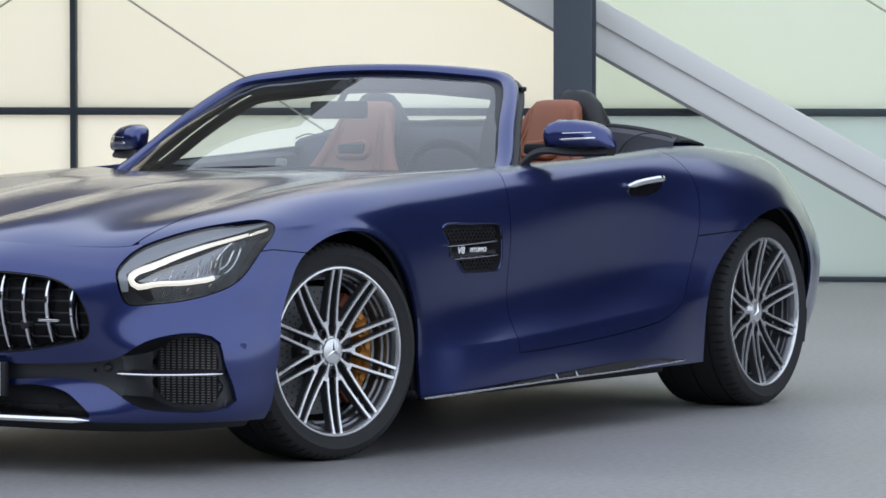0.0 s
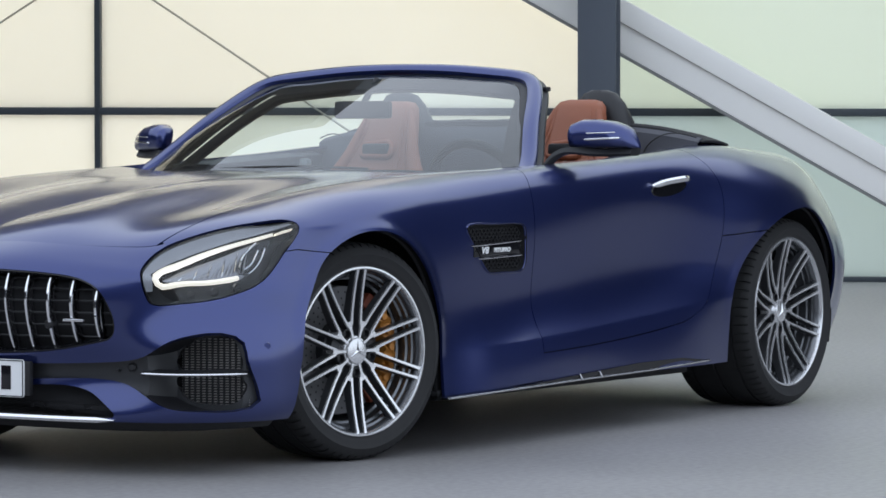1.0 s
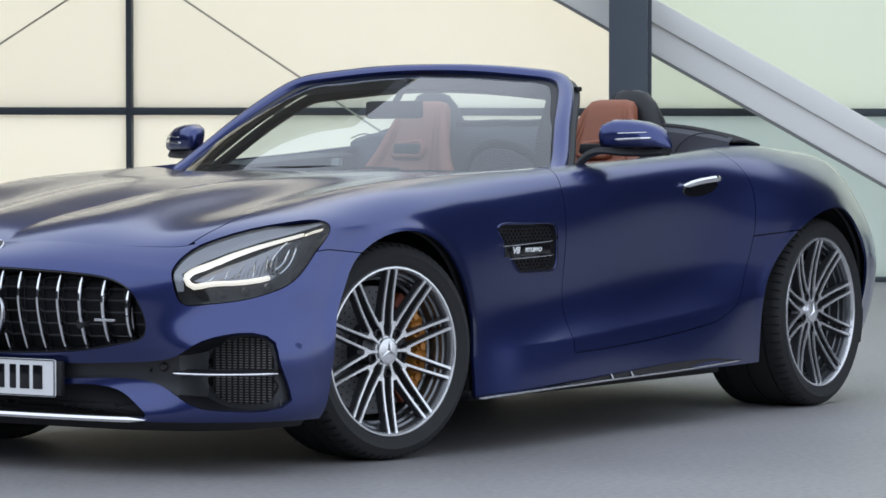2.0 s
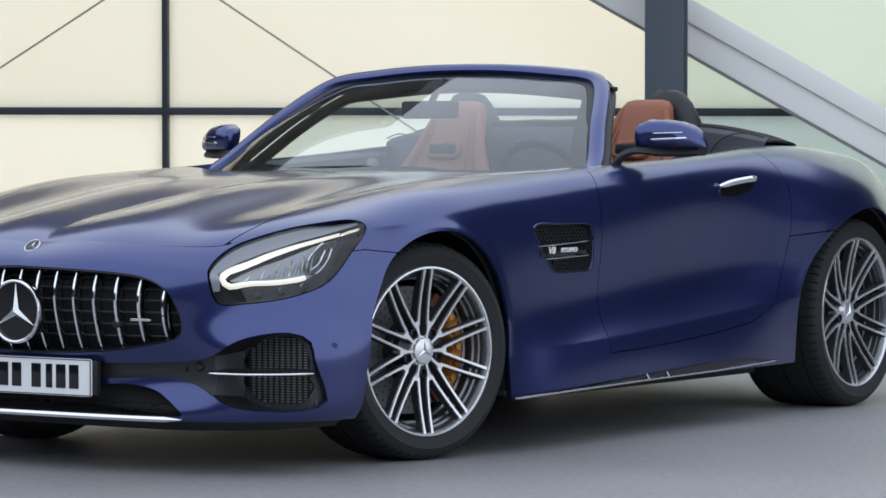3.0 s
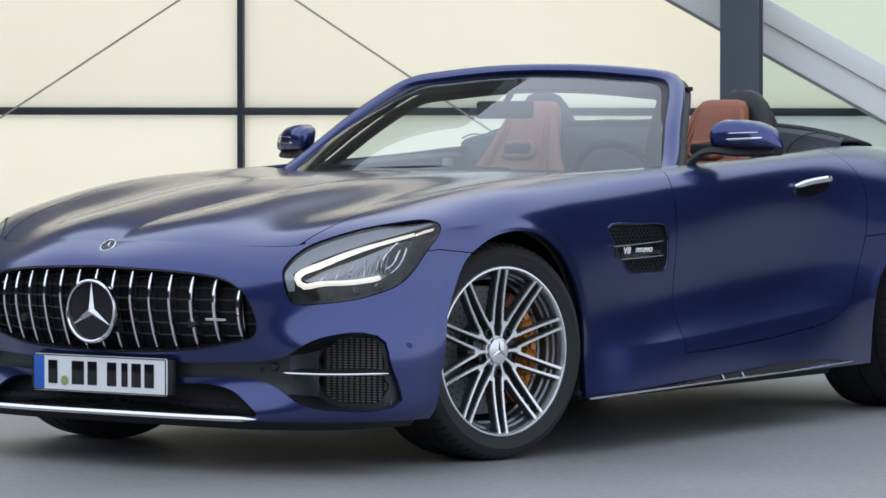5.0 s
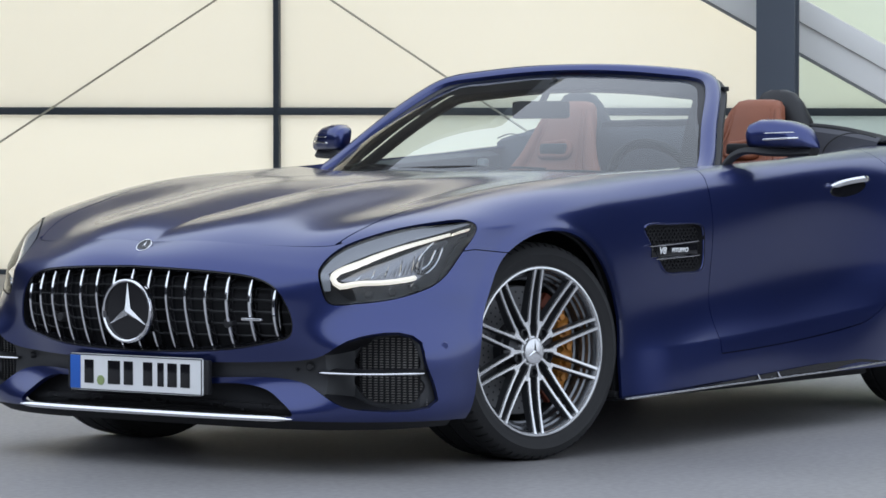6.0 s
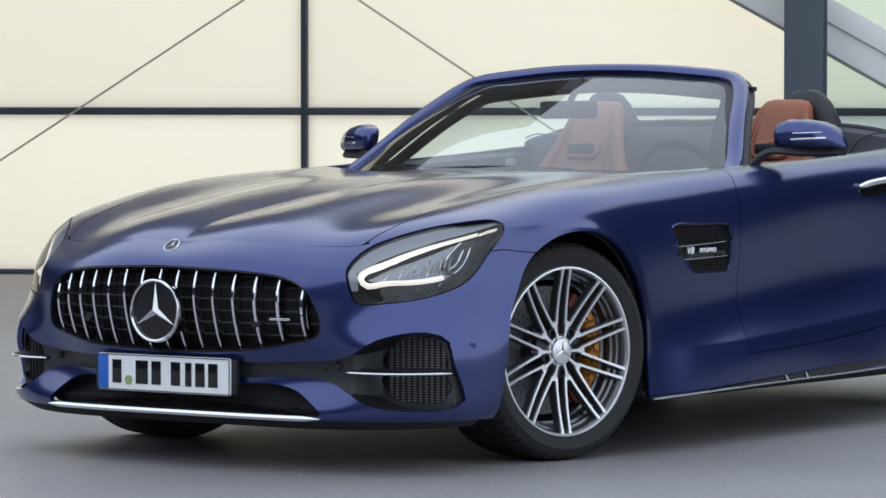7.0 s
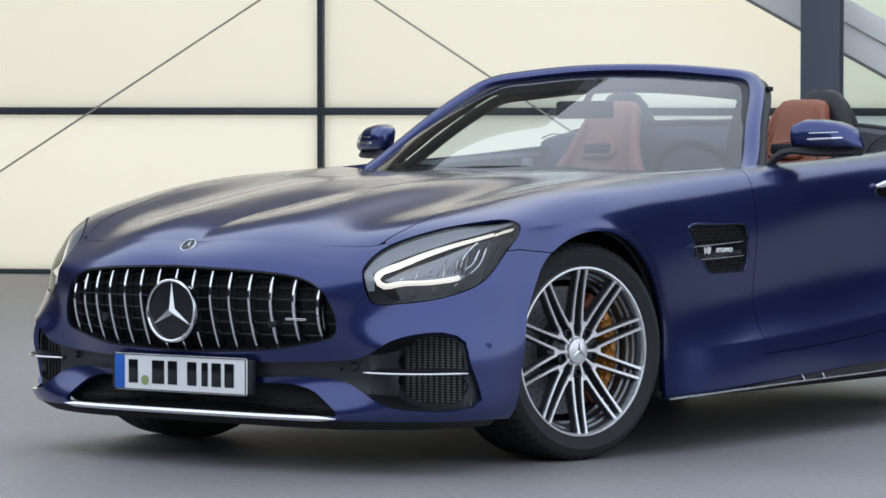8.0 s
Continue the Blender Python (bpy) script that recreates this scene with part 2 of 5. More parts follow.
for s in BAYS:
    b = bmesh.new()
    box(b, (0.044, 0.10, 10.0), on_wall(s + 0.015, 5.0, 0.03), 0.006, WALL_TURN)
    part("mullion", b, STEEL, wall)
for h in (1.207, 3.42, 5.62, 7.82, 10.02):
    b = bmesh.new()
    sag = Matrix.Rotation(radians(.20 if h < 2 else 0), 3, "Y")
    box(b, (25.9, 0.10, 0.056), on_wall(3.6, h, 0.03), 0.006, WALL_TURN @ sag)
    part("transom", b, STEEL, wall)
b = bmesh.new()
box(b, (25.9, 0.14, 0.036), on_wall(0.45, 0.017, 0.06), 0.004, WALL_TURN)
part("base_rail", b, STEEL, wall)


def steel_column(s, out):
    """A dark H-shaped steel column."""
    col = new("steel_column")
    col.location = on_wall(s, 0, out)
    for name, size, at in (("flange", (0.264, 0.02, 8.0), (0, -0.13, 4.0)), ("flange", (0.264, 0.02, 8.0), (0, 0.13, 4.0)),
                           ("web", (0.016, 0.238, 8.0), (0, 0, 4.0)), ("foot_plate", (0.4, 0.4, 0.03), (0, 0, 0.015))):
        b = bmesh.new()
        box(b, size, WALL_TURN @ Vector(at), 0.004, WALL_TURN)
        part(name, b, COLUMN, col)
    return tagged(col, "dark grey painted steel column in front of glazing", "column")


steel_column(6.10, 0.9)


def sloping_beam():
    """The white raking beam: a deep lower web and a lighter cap set back above it. The lower edge's grey stands for its
    underside's shade.
    """
    beam = new("sloping_beam")
    a, c = on_wall(3.6, 3.073, 0.45), on_wall(8.96, 0.029, 0.45)
    way = (c - a).normalized()
    up = way.cross(WALL_OUT * -1).normalized()
    if up.z < 0:
        up = -up
    turn = Matrix((way, WALL_OUT * -1, up)).transposed()
    mid, length = (a + c) / 2, (c - a).length
    for name, depth, high, at, mat in (("web", 0.10, 0.185, 0.105, WHITESTEEL), ("cap", 0.18, 0.148, 0.2745, WHITESTEEL), ("lower_edge", 0.14, 0.018, 0.0, SHADEDSTEEL)):
        b = bmesh.new()
        box(b, (length, depth, high), mid + up * at, 0.006, turn)
        part(name, b, mat, beam)
    return tagged(beam, "white painted steel beam sloping down before glazing", "beam")


sloping_beam()


def brace(s0, h0, s1, h1):
    v, f = tube([on_wall(s0, h0, 0.16), on_wall(s1, h1, 0.16)], 0.0075, 8)
    ob = mesh_object("bracing_cable", v, f, CABLE)
    return tagged(ob, "thin grey steel bracing cable crossing the glazing", "cable", group="bracing cables")


brace(-1.37, 0.002, 4.2, 3.470)
brace(0.2, 3.70, 5.8, 0.014)
brace(7.0, 2.644, 11.2, 0.04)


# plain dark walls added out of view round the yard to darken the car's reflections
b = bmesh.new()
box(b, (7.5, 0.4, 8.4), (-12.25, 9.6, 4.2))
box(b, (0.4, 8.2, 8.4), (-15.8, 5.3, 4.2))
box(b, (0.4, 44.0, 8.0), (26.0, 0.0, 4.0))
box(b, (36.0, 0.4, 6.0), (8.0, -20.0, 3.0))
tagged(part("unseen_dark_walls", b, DARKWALL, smooth=False), "plain dark grey walls added out of view to darken the car's reflections", "wall", kind="structure")

# unseen slab added over the yard's other half to darken the windscreen's reflection: its free edge runs out from the
# wall
b = bmesh.new()
rims = [[b.verts.new(on_wall(s, h, o)) for s, o in ((-12.85, .1), (4.6, .1), (3.85, 7.2), (-12.85, 7.2))] for h in (6.0, 6.4)]
b.faces.new(rims[0])
b.faces.new(rims[1][::-1])
for i in range(4):
    b.faces.new((rims[0][i - 1], rims[0][i], rims[1][i], rims[1][i - 1]))
bmesh.ops.recalc_face_normals(b, faces=b.faces[:])
tagged(part("canopy", b, SLAB, smooth=False), "flat grey slab added out of view to darken the windscreen's reflection", "canopy", kind="structure")


# ---- the car: x ahead, y to its left, the front axle's middle over the origin ----
car = new("roadster_car")
tagged(car, "satin blue open two-seat sports car with tan leather seats", "car")
AXLE = 2.63

# Upper skin, left half: sections from nose to tail, each from the middle over hood and fender down the side to the sill.
UPPER = np.array([
    [(.915, 0, .625), (.90, .24, .628), (.845, .46, .607), (.765, .635, .580), (.675, .755, .555), (.57, .825, .51), (.50, .87, .46), (.46, .893, .41), (.44, .90, .37), (.425, .905, .34)],
    [(.80, 0, .690), (.785, .24, .698), (.73, .46, .678), (.655, .645, .676), (.565, .785, .668), (.465, .845, .635), (.40, .870, .57), (.37, .884, .49), (.365, .895, .42), (.36, .90, .36)],
    [(.50, 0, .756), (.485, .25, .774), (.43, .48, .753), (.365, .68, .774), (.305, .80, .764), (.245, .862, .728), (.21, .888, .66), (.19, .90, .56), (.19, .91, .46), (.19, .91, .36)],
    [(.12, 0, .810), (.11, .26, .829), (.08, .50, .807), (.03, .70, .830), (0, .812, .818), (-.02, .880, .777), (-.03, .910, .70), (-.03, .918, .58), (-.03, .92, .46), (-.03, .92, .34)],
    [(-.30, 0, .845), (-.30, .28, .858), (-.32, .53, .845), (-.34, .725, .862), (-.35, .825, .846), (-.35, .900, .785), (-.36, .900, .64), (-.36, .903, .45), (-.36, .918, .322), (-.36, .932, .15)],
    [(-.70, 0, .870), (-.71, .30, .872), (-.74, .56, .868), (-.76, .765, .880), (-.78, .855, .866), (-.78, .918, .79), (-.78, .900, .62), (-.78, .904, .435), (-.78, .930, .328), (-.78, .948, .15)],
    [(-1.25, 0, .90), (-1.25, .30, .90), (-1.25, .60, .90), (-1.25, .785, .903), (-1.25, .870, .892), (-1.25, .926, .81), (-1.25, .905, .64), (-1.25, .908, .465), (-1.25, .935, .350), (-1.25, .955, .15)],
    [(-1.85, 0, .95), (-1.85, .30, .945), (-1.85, .60, .940), (-1.85, .785, .937), (-1.85, .875, .925), (-1.85, .940, .83), (-1.85, .925, .66), (-1.85, .925, .515), (-1.85, .945, .400), (-1.85, .962, .15)],
    [(-2.25, 0, .985), (-2.25, .30, .98), (-2.25, .57, .972), (-2.25, .75, .962), (-2.25, .860, .945), (-2.25, .955, .845), (-2.25, .975, .70), (-2.25, .972, .56), (-2.25, .965, .40), (-2.25, .950, .15)],
    [(-2.63, 0, .972), (-2.63, .28, .962), (-2.63, .53, .954), (-2.63, .705, .936), (-2.63, .835, .905), (-2.63, .945, .802), (-2.63, .990, .69), (-2.63, .988, .55), (-2.63, .975, .38), (-2.63, .955, .18)],
    [(-3.05, 0, .925), (-3.05, .25, .915), (-3.05, .455, .912), (-3.05, .59, .890), (-3.05, .710, .857), (-3.05, .815, .752), (-3.05, .890, .628), (-3.05, .916, .50), (-3.05, .90, .36), (-3.05, .85, .20)],
    [(-3.42, 0, .865), (-3.41, .22, .857), (-3.39, .38, .855), (-3.36, .48, .825), (-3.33, .565, .780), (-3.27, .705, .69), (-3.26, .795, .57), (-3.26, .822, .46), (-3.26, .808, .35), (-3.26, .765, .24)],
    [(-3.57, 0, .825), (-3.56, .18, .817), (-3.54, .32, .80), (-3.51, .42, .765), (-3.48, .50, .715), (-3.45, .58, .62), (-3.43, .64, .53), (-3.42, .66, .45), (-3.41, .65, .36), (-3.40, .63, .28)],
])
def arch(x, z, gap=0.0):
    """Positive outside both wheel openings."""
    fx = x - .05
    front = np.hypot(np.where(fx > 0, fx * 0.94, fx * 1.03), z - 0.34) - 0.360 - gap
    front = np.where(z < 0.34, np.where(fx > 0, fx - .3830 - .25 * np.maximum(.34 - z, 0) ** 1.3, -fx - .3495) - gap, front)
    dx = x + AXLE - .025
    rear = np.hypot(np.where(dx > 0, dx * 0.77, dx), z - 0.345) - 0.386 - gap
    rear = np.where(z < 0.345, np.abs(np.where(dx > 0, dx * 0.77, dx)) - 0.386 - gap, rear)
    return np.minimum(front, rear)


CREASE = curve([(-2.3, .44), (-1.926, .407), (-1.604, .379), (-1.223, .353), (-.862, .329), (-.447, .317), (-.2, .312)], 60)


def body(nu, nv, rows=None, cols=None):
    """The upper skin with its sharp forms: the crease low on the doors and the rolled lips of the wheel openings."""
    g = surface(UPPER, nu, nv, rows, cols)
    x, y, z = g[..., 0], g[..., 1], g[..., 2]
    h = z - np.interp(x, CREASE[:, 0], CREASE[:, 1])
    w = np.clip((-.33 - x) / .25, 0, 1) * np.clip((x + 2.16) / .30, 0, 1) * (g[..., 4] > 5)
    w = w * w * (3 - 2 * w)
    g[..., 1] += w * (.016 * np.exp(-np.maximum(h, 0) / .055) + .05 * np.minimum(h, 0))
    lip = np.where((z < .80) & (g[..., 4] > 4), np.exp(-(np.maximum(arch(x, z), 0) / .024) ** 2), 0)
    g[..., 1] += np.where(x > -1.5, .009, .004) * lip * np.clip((z - .30) / .12, 0, 1)
    return g


UPPER[5:9, 6, 1] += .011
UPPER[4:8, 5, 1] -= (.008, .010, .006, .004)
UPPER[4, 6:8, 1] += (.014, .008)
UPPER[5, 6, 1] += .004
# the haunch over the rear wheels
UPPER[8, 5:9, 1] += (.012, .017, .016, .010)
UPPER[9, 3:7, 1] += (.010, .016, .020, .010)
UPPER[9, 2:6, 2] += (.006, .010, .016, .016)
UPPER[10, 3:8, 1] += (.012, .030, .036, .030, .016)
UPPER[10, 2:6, 2] += (.008, .018, .022, .020)
UPPER[11, 3:7, 1] += (.008, .020, .026, .016)
skin = body(110, 60)

# Front bumper, left half: levels from the lip up, each from the middle round the corner to the wheel arch.
BUMPER = np.array([
    [(.82, 0, .125), (.815, .28, .125), (.79, .51, .125), (.732, .672, .127), (.658, .767, .13), (.565, .835, .135), (.45, .86, .14)],
    [(.875, 0, .16), (.870, .29, .16), (.842, .52, .16), (.782, .69, .162), (.700, .797, .165), (.59, .864, .17), (.435, .89, .18)],
    [(.885, 0, .27), (.872, .30, .27), (.815, .52, .27), (.784, .702, .27), (.708, .814, .27), (.59, .880, .27), (.41, .905, .275)],
    [(.915, 0, .37), (.900, .30, .37), (.830, .53, .37), (.788, .704, .37), (.709, .813, .37), (.58, .880, .37), (.395, .91, .37)],
    [(.94, 0, .46), (.922, .30, .46), (.842, .53, .46), (.775, .685, .46), (.685, .795, .46), (.55, .870, .46), (.375, .908, .46)],
    [(.95, 0, .55), (.932, .28, .55), (.855, .50, .548), (.765, .66, .545), (.655, .775, .545), (.52, .855, .55), (.335, .895, .56)],
    [(.935, 0, .605), (.918, .26, .605), (.845, .48, .595), (.765, .652, .58), (.65, .77, .575), (.50, .845, .59), (.30, .88, .62)],
    [(.905, 0, .637), (.888, .25, .640), (.82, .465, .624), (.748, .642, .607), (.636, .766, .609), (.476, .840, .635), (.266, .874, .676)],
    [(.85, 0, .667), (.836, .25, .672), (.774, .47, .653), (.704, .642, .644), (.604, .765, .650), (.442, .845, .675), (.236, .875, .706)],
    [(.79, 0, .692), (.775, .25, .699), (.712, .471, .684), (.654, .646, .677), (.554, .780, .684), (.402, .846, .702), (.202, .864, .740)],
    [(.70, 0, .714), (.685, .25, .725), (.612, .472, .718), (.572, .65, .720), (.47, .792, .724), (.33, .839, .739), (.142, .862, .760)],
])
# a hollow under the headlight and a brow over the side intake
BUMPER[4, 3:6, 0] -= (.012, .013, .009)
BUMPER[4, 4:6, 1] -= (.005, .008)
BUMPER[3, 3:6, 0] += (.006, .006, .004)
BUMPER[4:9, 6, 0] -= (.03, .04, .045, .045, .03)
BUMPER[4:9, 6, 1] += (.002, .004, .006, .008, .006)
fascia = surface(BUMPER, 150, 170)


def inset(grid, depth):
    """The grid moved inward by depth along its normals."""
    du, dv = np.gradient(grid[..., :3], axis=0), np.gradient(grid[..., :3], axis=1)
    n = np.cross(du, dv)
    n /= np.linalg.norm(n, axis=2, keepdims=True) + 1e-12
    out = grid.copy()
    out[..., :3] += n * depth
    out[:, 0, 1] = grid[:, 0, 1]
    return out


DOOR_X = curve([(-.85, .15), (-.852, .33), (-.851, .50), (-.852, .70), (-.847, .78), (-.852, .835), (-.876, .885), (-.93, .96)], 80)
DOOR_LOW = curve([(-2.3, .45), (-2.05, .392), (-1.85, .357), (-1.70, .338), (-1.34, .307), (-.85, .286), (-.6, .280)], 80)
DOOR_BACK = curve([(.25, -1.74), (.357, -1.85), (.397, -1.925), (.45, -1.975), (.513, -2.008), (.60, -2.036), (.672, -2.045), (.76, -2.046), (.832, -2.036), (.905, -1.992), (.935, -1.955), (1.0, -1.88)], 100)
HOOD_U = [0, .92, 1.32, 2.07, 2.81, 3.56, 4.25, 4.65, 5.6]
HOOD_V = [2.6, 2.70, 2.79, 2.80, 2.95, 3.03, 3.06, 3.12, 3.2]
NOSE_LINE = curve([(0, .843), (.12, .843), (.31, .818), (.41, .783), (.475, .755), (.535, .729), (.575, .706), (.605, .676), (.628, .635), (.67, .56)], 90)


def door_front(x, z):
    return x - np.interp(z, DOOR_X[:, 1], DOOR_X[:, 0])


def door_rear(x, z):
    return x - np.interp(z, DOOR_BACK[:, 0], DOOR_BACK[:, 1])


def door_low(x, z):
    return z - np.interp(x, DOOR_LOW[:, 0], DOOR_LOW[:, 1])


def door_edge(x, z):
    """Positive inside the door's rear and lower edges, rounded where they meet."""
    a, c = door_low(x, z), door_rear(x, z)
    h = np.clip(.5 + .5 * (c - a) / .07, 0, 1)
    return c * (1 - h) + a * h - .07 * h * (1 - h)


def hood_side(u, v):
    return np.interp(u, HOOD_U, HOOD_V) - v


def nose(x, y):
    return np.interp(np.abs(y), NOSE_LINE[:, 0], NOSE_LINE[:, 1]) - x


# headlight outline along the lamp (s) and upwards (z)
LAMP = rounded([(-.002, .585), (.011, .604), (.069, .646), (.161, .684), (.278, .715), (.392, .732), (.472, .733), (.492, .721), (.468, .685), (.432, .653), (.380, .602), (.318, .558), (.262, .535),
                (.16, .510), (.065, .499), (.017, .501), (.003, .530)], 110)


def leaned(points):
    """The lamp's inner parts follow the lens, which leans ahead towards its top."""
    out = []
    for s, z in points:
        k = min(max((z - .53) / .15, 0), 1)
        out.append((s - .0304 * k * k * (3 - 2 * k), z))
    return out


def lamp_s(x, y):
    return (x - .8) * -.923 + (y - .61) * .385


lamp_skin = surface(BUMPER, 150, 130, (4.4, 10), (2.2, 6))
lamp_depths = {}


def lamp_layer(back):
    """The lamp's patch of the front skin, moved inward by back, with s and z in its last columns."""
    if back not in lamp_depths:
        g = inset(lamp_skin, back)
        if lamp_skin[0, 0, 1] > 0:
            g[:, 0, 1] = 2 * g[:, 1, 1] - g[:, 2, 1]
        g[..., 3], g[..., 4] = lamp_s(lamp_skin[..., 0], lamp_skin[..., 1]), lamp_skin[..., 2]
        lamp_depths[back] = g
    return lamp_depths[back]


def lamp_at(s, z, back=0.0):
    g = lamp_layer(back).reshape(-1, 5)
    far = (g[:, 3] - s) ** 2 + (g[:, 4] - z) ** 2
    k = np.argpartition(far, 4)[:4]
    w = 1 / (far[k] + 1e-7)
    return (g[k, :3] * w[:, None]).sum(0) / w.sum()


def off_lamp(x, y, z):
    return np.where((y > .52) & (x > .2), -in_outline(lamp_s(x, y), z, LAMP) - .003, 1.0)


def bumper_top(x, y, z):
    """Positive on the bumper: under the seam that runs from the lamp to the wheel opening."""
    s = lamp_s(x, y)
    seam = np.interp(s, [.08, .11, .18, .28, .38, .415, .475, .60], [.80, .60, .60, .62, .635, .645, .650, .638])
    return np.where(s < .04, 1.0, seam - z)


def skin_panel(name, grid, fields, label="", both=True, mat=None, depth=0.010, merge=False):
    v, f = cut(grid, fields)
    f = [tuple(reversed(p)) for p in f]
    mv, mf = mirrored(v, f)
    if merge:
        b = bmesh.new()
        for vs, fs in ((v, f), (mv, mf)):
            bv = [b.verts.new(p) for p in vs]
            for p in fs:
                b.faces.new([bv[i] for i in p])
        bmesh.ops.remove_doubles(b, verts=b.verts[:], dist=0.0004)
        me = bpy.data.meshes.new(name)
        b.to_mesh(me)
        b.free()
        me.shade_smooth()
        me.set_sharp_from_angle(angle=radians(40))
        me.materials.append(mat or PAINT)
        ob = new(name, me)
        ob.parent = car
        obs = [tagged(ob, label)]
    else:
        obs = [mesh_object(name, v, f, mat or PAINT, car, label)]
        if both:
            obs.append(mesh_object(name, mv, mf, mat or PAINT, car, label))
    if depth:
        for o in obs:
            thick(o, depth)
    return obs


G = 0.0016
hood = skin_panel("hood", body(120, 70, (0, 5.2), (0, 3.4)), [lambda x, y, z, u, v: hood_side(u, v) - .012, lambda x, y, z, u, v: nose(x, y) - G, lambda x, y, z, u, v: x + .70 + .22 * y * y], merge=True)[0]
# side vent behind the front wheel, in x and z
VENT = rounded([(-.452, .698), (-.47, .707), (-.60, .708), (-.775, .705), (-.795, .695), (-.803, .63), (-.798, .575), (-.782, .557), (-.69, .551), (-.60, .551), (-.572, .560), (-.490, .645)], 60)
fenders = skin_panel("fender", body(190, 130, (0, 5.5), (2.5, 9)), [lambda x, y, z, u, v: arch(x, z), lambda x, y, z, u, v: -hood_side(u, v) - .012, lambda x, y, z, u, v: door_front(x, z) - np.clip(door_low(x, z) / .01, 0, 1) * G,
                                      lambda x, y, z, u, v: off_lamp(x, y, z), lambda x, y, z, u, v: np.where(x > .1, -bumper_top(x, y, z) - .002, 1), lambda x, y, z, u, v: z - np.interp(x, [-.9, -.36], [.20, .175]), 
                                      lambda x, y, z, u, v: np.where((x < -.3) & (z < .8), -in_outline(x, z, VENT), 1)])
COCKPIT_V = 3.15
doors = skin_panel("door", body(120, 100, (4.9, 8), (2.9, 9)), [lambda x, y, z, u, v: -door_front(x, z) - G, lambda x, y, z, u, v: door_edge(x, z) - G, lambda x, y, z, u, v: v - COCKPIT_V], depth=0.012)
skin_panel("sill", body(130, 100, (4.9, 8.8), (4.8, 9)), [lambda x, y, z, u, v: -door_front(x, z), lambda x, y, z, u, v: -door_edge(x, z) - G, lambda x, y, z, u, v: arch(x, z),
                                                                    lambda x, y, z, u, v: (.6365 - .06 * (x + 2.04)) - z, lambda x, y, z, u, v: z - .19])
skin_panel("rear_quarter", body(150, 120, (6.8, 12)), [lambda x, y, z, u, v: -door_rear(x, z) - G, lambda x, y, z, u, v: arch(x, z), lambda x, y, z, u, v: np.where(x > -2.28, np.maximum(v - COCKPIT_V, -x - 2.2), 1),
                                  lambda x, y, z, u, v: z - np.where(x > -2.45, .6405 - .06 * (x + 2.04), .15), lambda x, y, z, u, v: np.where(x > -2.24, v - 2.9, 1)])
tail = curve(UPPER[-1], 40)
ring = [tuple(p) for p in tail] + [(p[0], -p[1], p[2]) for p in tail[::-1][:-1]]
mesh_object("tail_panel", ring + [(-3.6, 0, .6)], [(i, (i + 1) % len(ring), len(ring)) for i in range(len(ring))], PAINT, car)

# grille, intakes and lip of the bumper, in y and z
GRILLE = [(0, .603), (.2, .597), (.36, .586), (.44, .570), (.49, .540), (.52, .49), (.532, .44), (.524, .405), (.48, .386), (.38, .366), (.2, .350), (0, .344)]
INTAKE = [(0, .322), (.245, .322), (.475, .328), (.56, .335), (.632, .355), (.689, .391), (.756, .414), (.814, .416), (.846, .397), (.864, .337), (.876, .235), (.872, .205), (.846, .191), (.77, .190), (.698, .198), (.633, .226),
          (.566, .262), (.50, .277), (.431, .281), (.234, .275), (0, .273)]
LOWER = [(0, .256), (.233, .257), (.392, .257), (.44, .244), (.488, .215), (.532, .173), (.50, .168), (.3, .166), (0, .164)]


def whole(half, count=140):
    """A closed outline from its left half, smoothed but for the middle."""
    run = curve(half, count // 2)
    return np.concatenate([run, (run * (-1, 1))[::-1][1:-1]])


GRILLE_O, INTAKE_O, LOWER_O = whole(GRILLE), whole(INTAKE), whole(LOWER)
bumper_grid = surface(BUMPER, 220, 230)
bumper_grid[..., 1] += .009 * np.exp(-(np.maximum(arch(bumper_grid[..., 0], bumper_grid[..., 2]), 0) / .024) ** 2) * np.clip((bumper_grid[..., 2] - .30) / .12, 0, 1) * (bumper_grid[..., 1] > .5)
bumper = skin_panel("front_bumper", bumper_grid, [lambda x, y, z, u, v: arch(x, z), lambda x, y, z, u, v: np.where(y < .62, -nose(x, y) - G, 1), lambda x, y, z, u, v: off_lamp(x, y, z), lambda x, y, z, u, v: bumper_top(x, y, z) - .001,
                                             lambda x, y, z, u, v: np.where(x > .7, -in_outline(y, z, GRILLE_O), 1), lambda x, y, z, u, v: np.where(x > .5, -in_outline(y, z, INTAKE_O), 1),
                                             lambda x, y, z, u, v: np.where(x > .7, -in_outline(y, z, LOWER_O), 1), lambda x, y, z, u, v: z - .158], merge=True, depth=0.016)[0]
skin_panel("splitter", inset(fascia, .004), [lambda x, y, z, u, v: .170 - z, lambda x, y, z, u, v: x - .52], "black plastic front splitter", mat=INNER, merge=True)
# the dark lining of the wide intake, with mesh openings at its outer ends
MESH_A = [(.665, .376), (.700, .392), (.757, .402), (.806, .397), (.824, .370), (.834, .311), (.640, .311)]
MESH_B = [(.640, .285), (.836, .285), (.840, .238), (.812, .212), (.745, .206), (.69, .211), (.655, .232)]


def recess(y):
    """How far ahead the back of the side intake lies."""
    return .625 + .25 * (.86 - np.abs(y)) + np.maximum(0, .635 - np.abs(y)) * 5


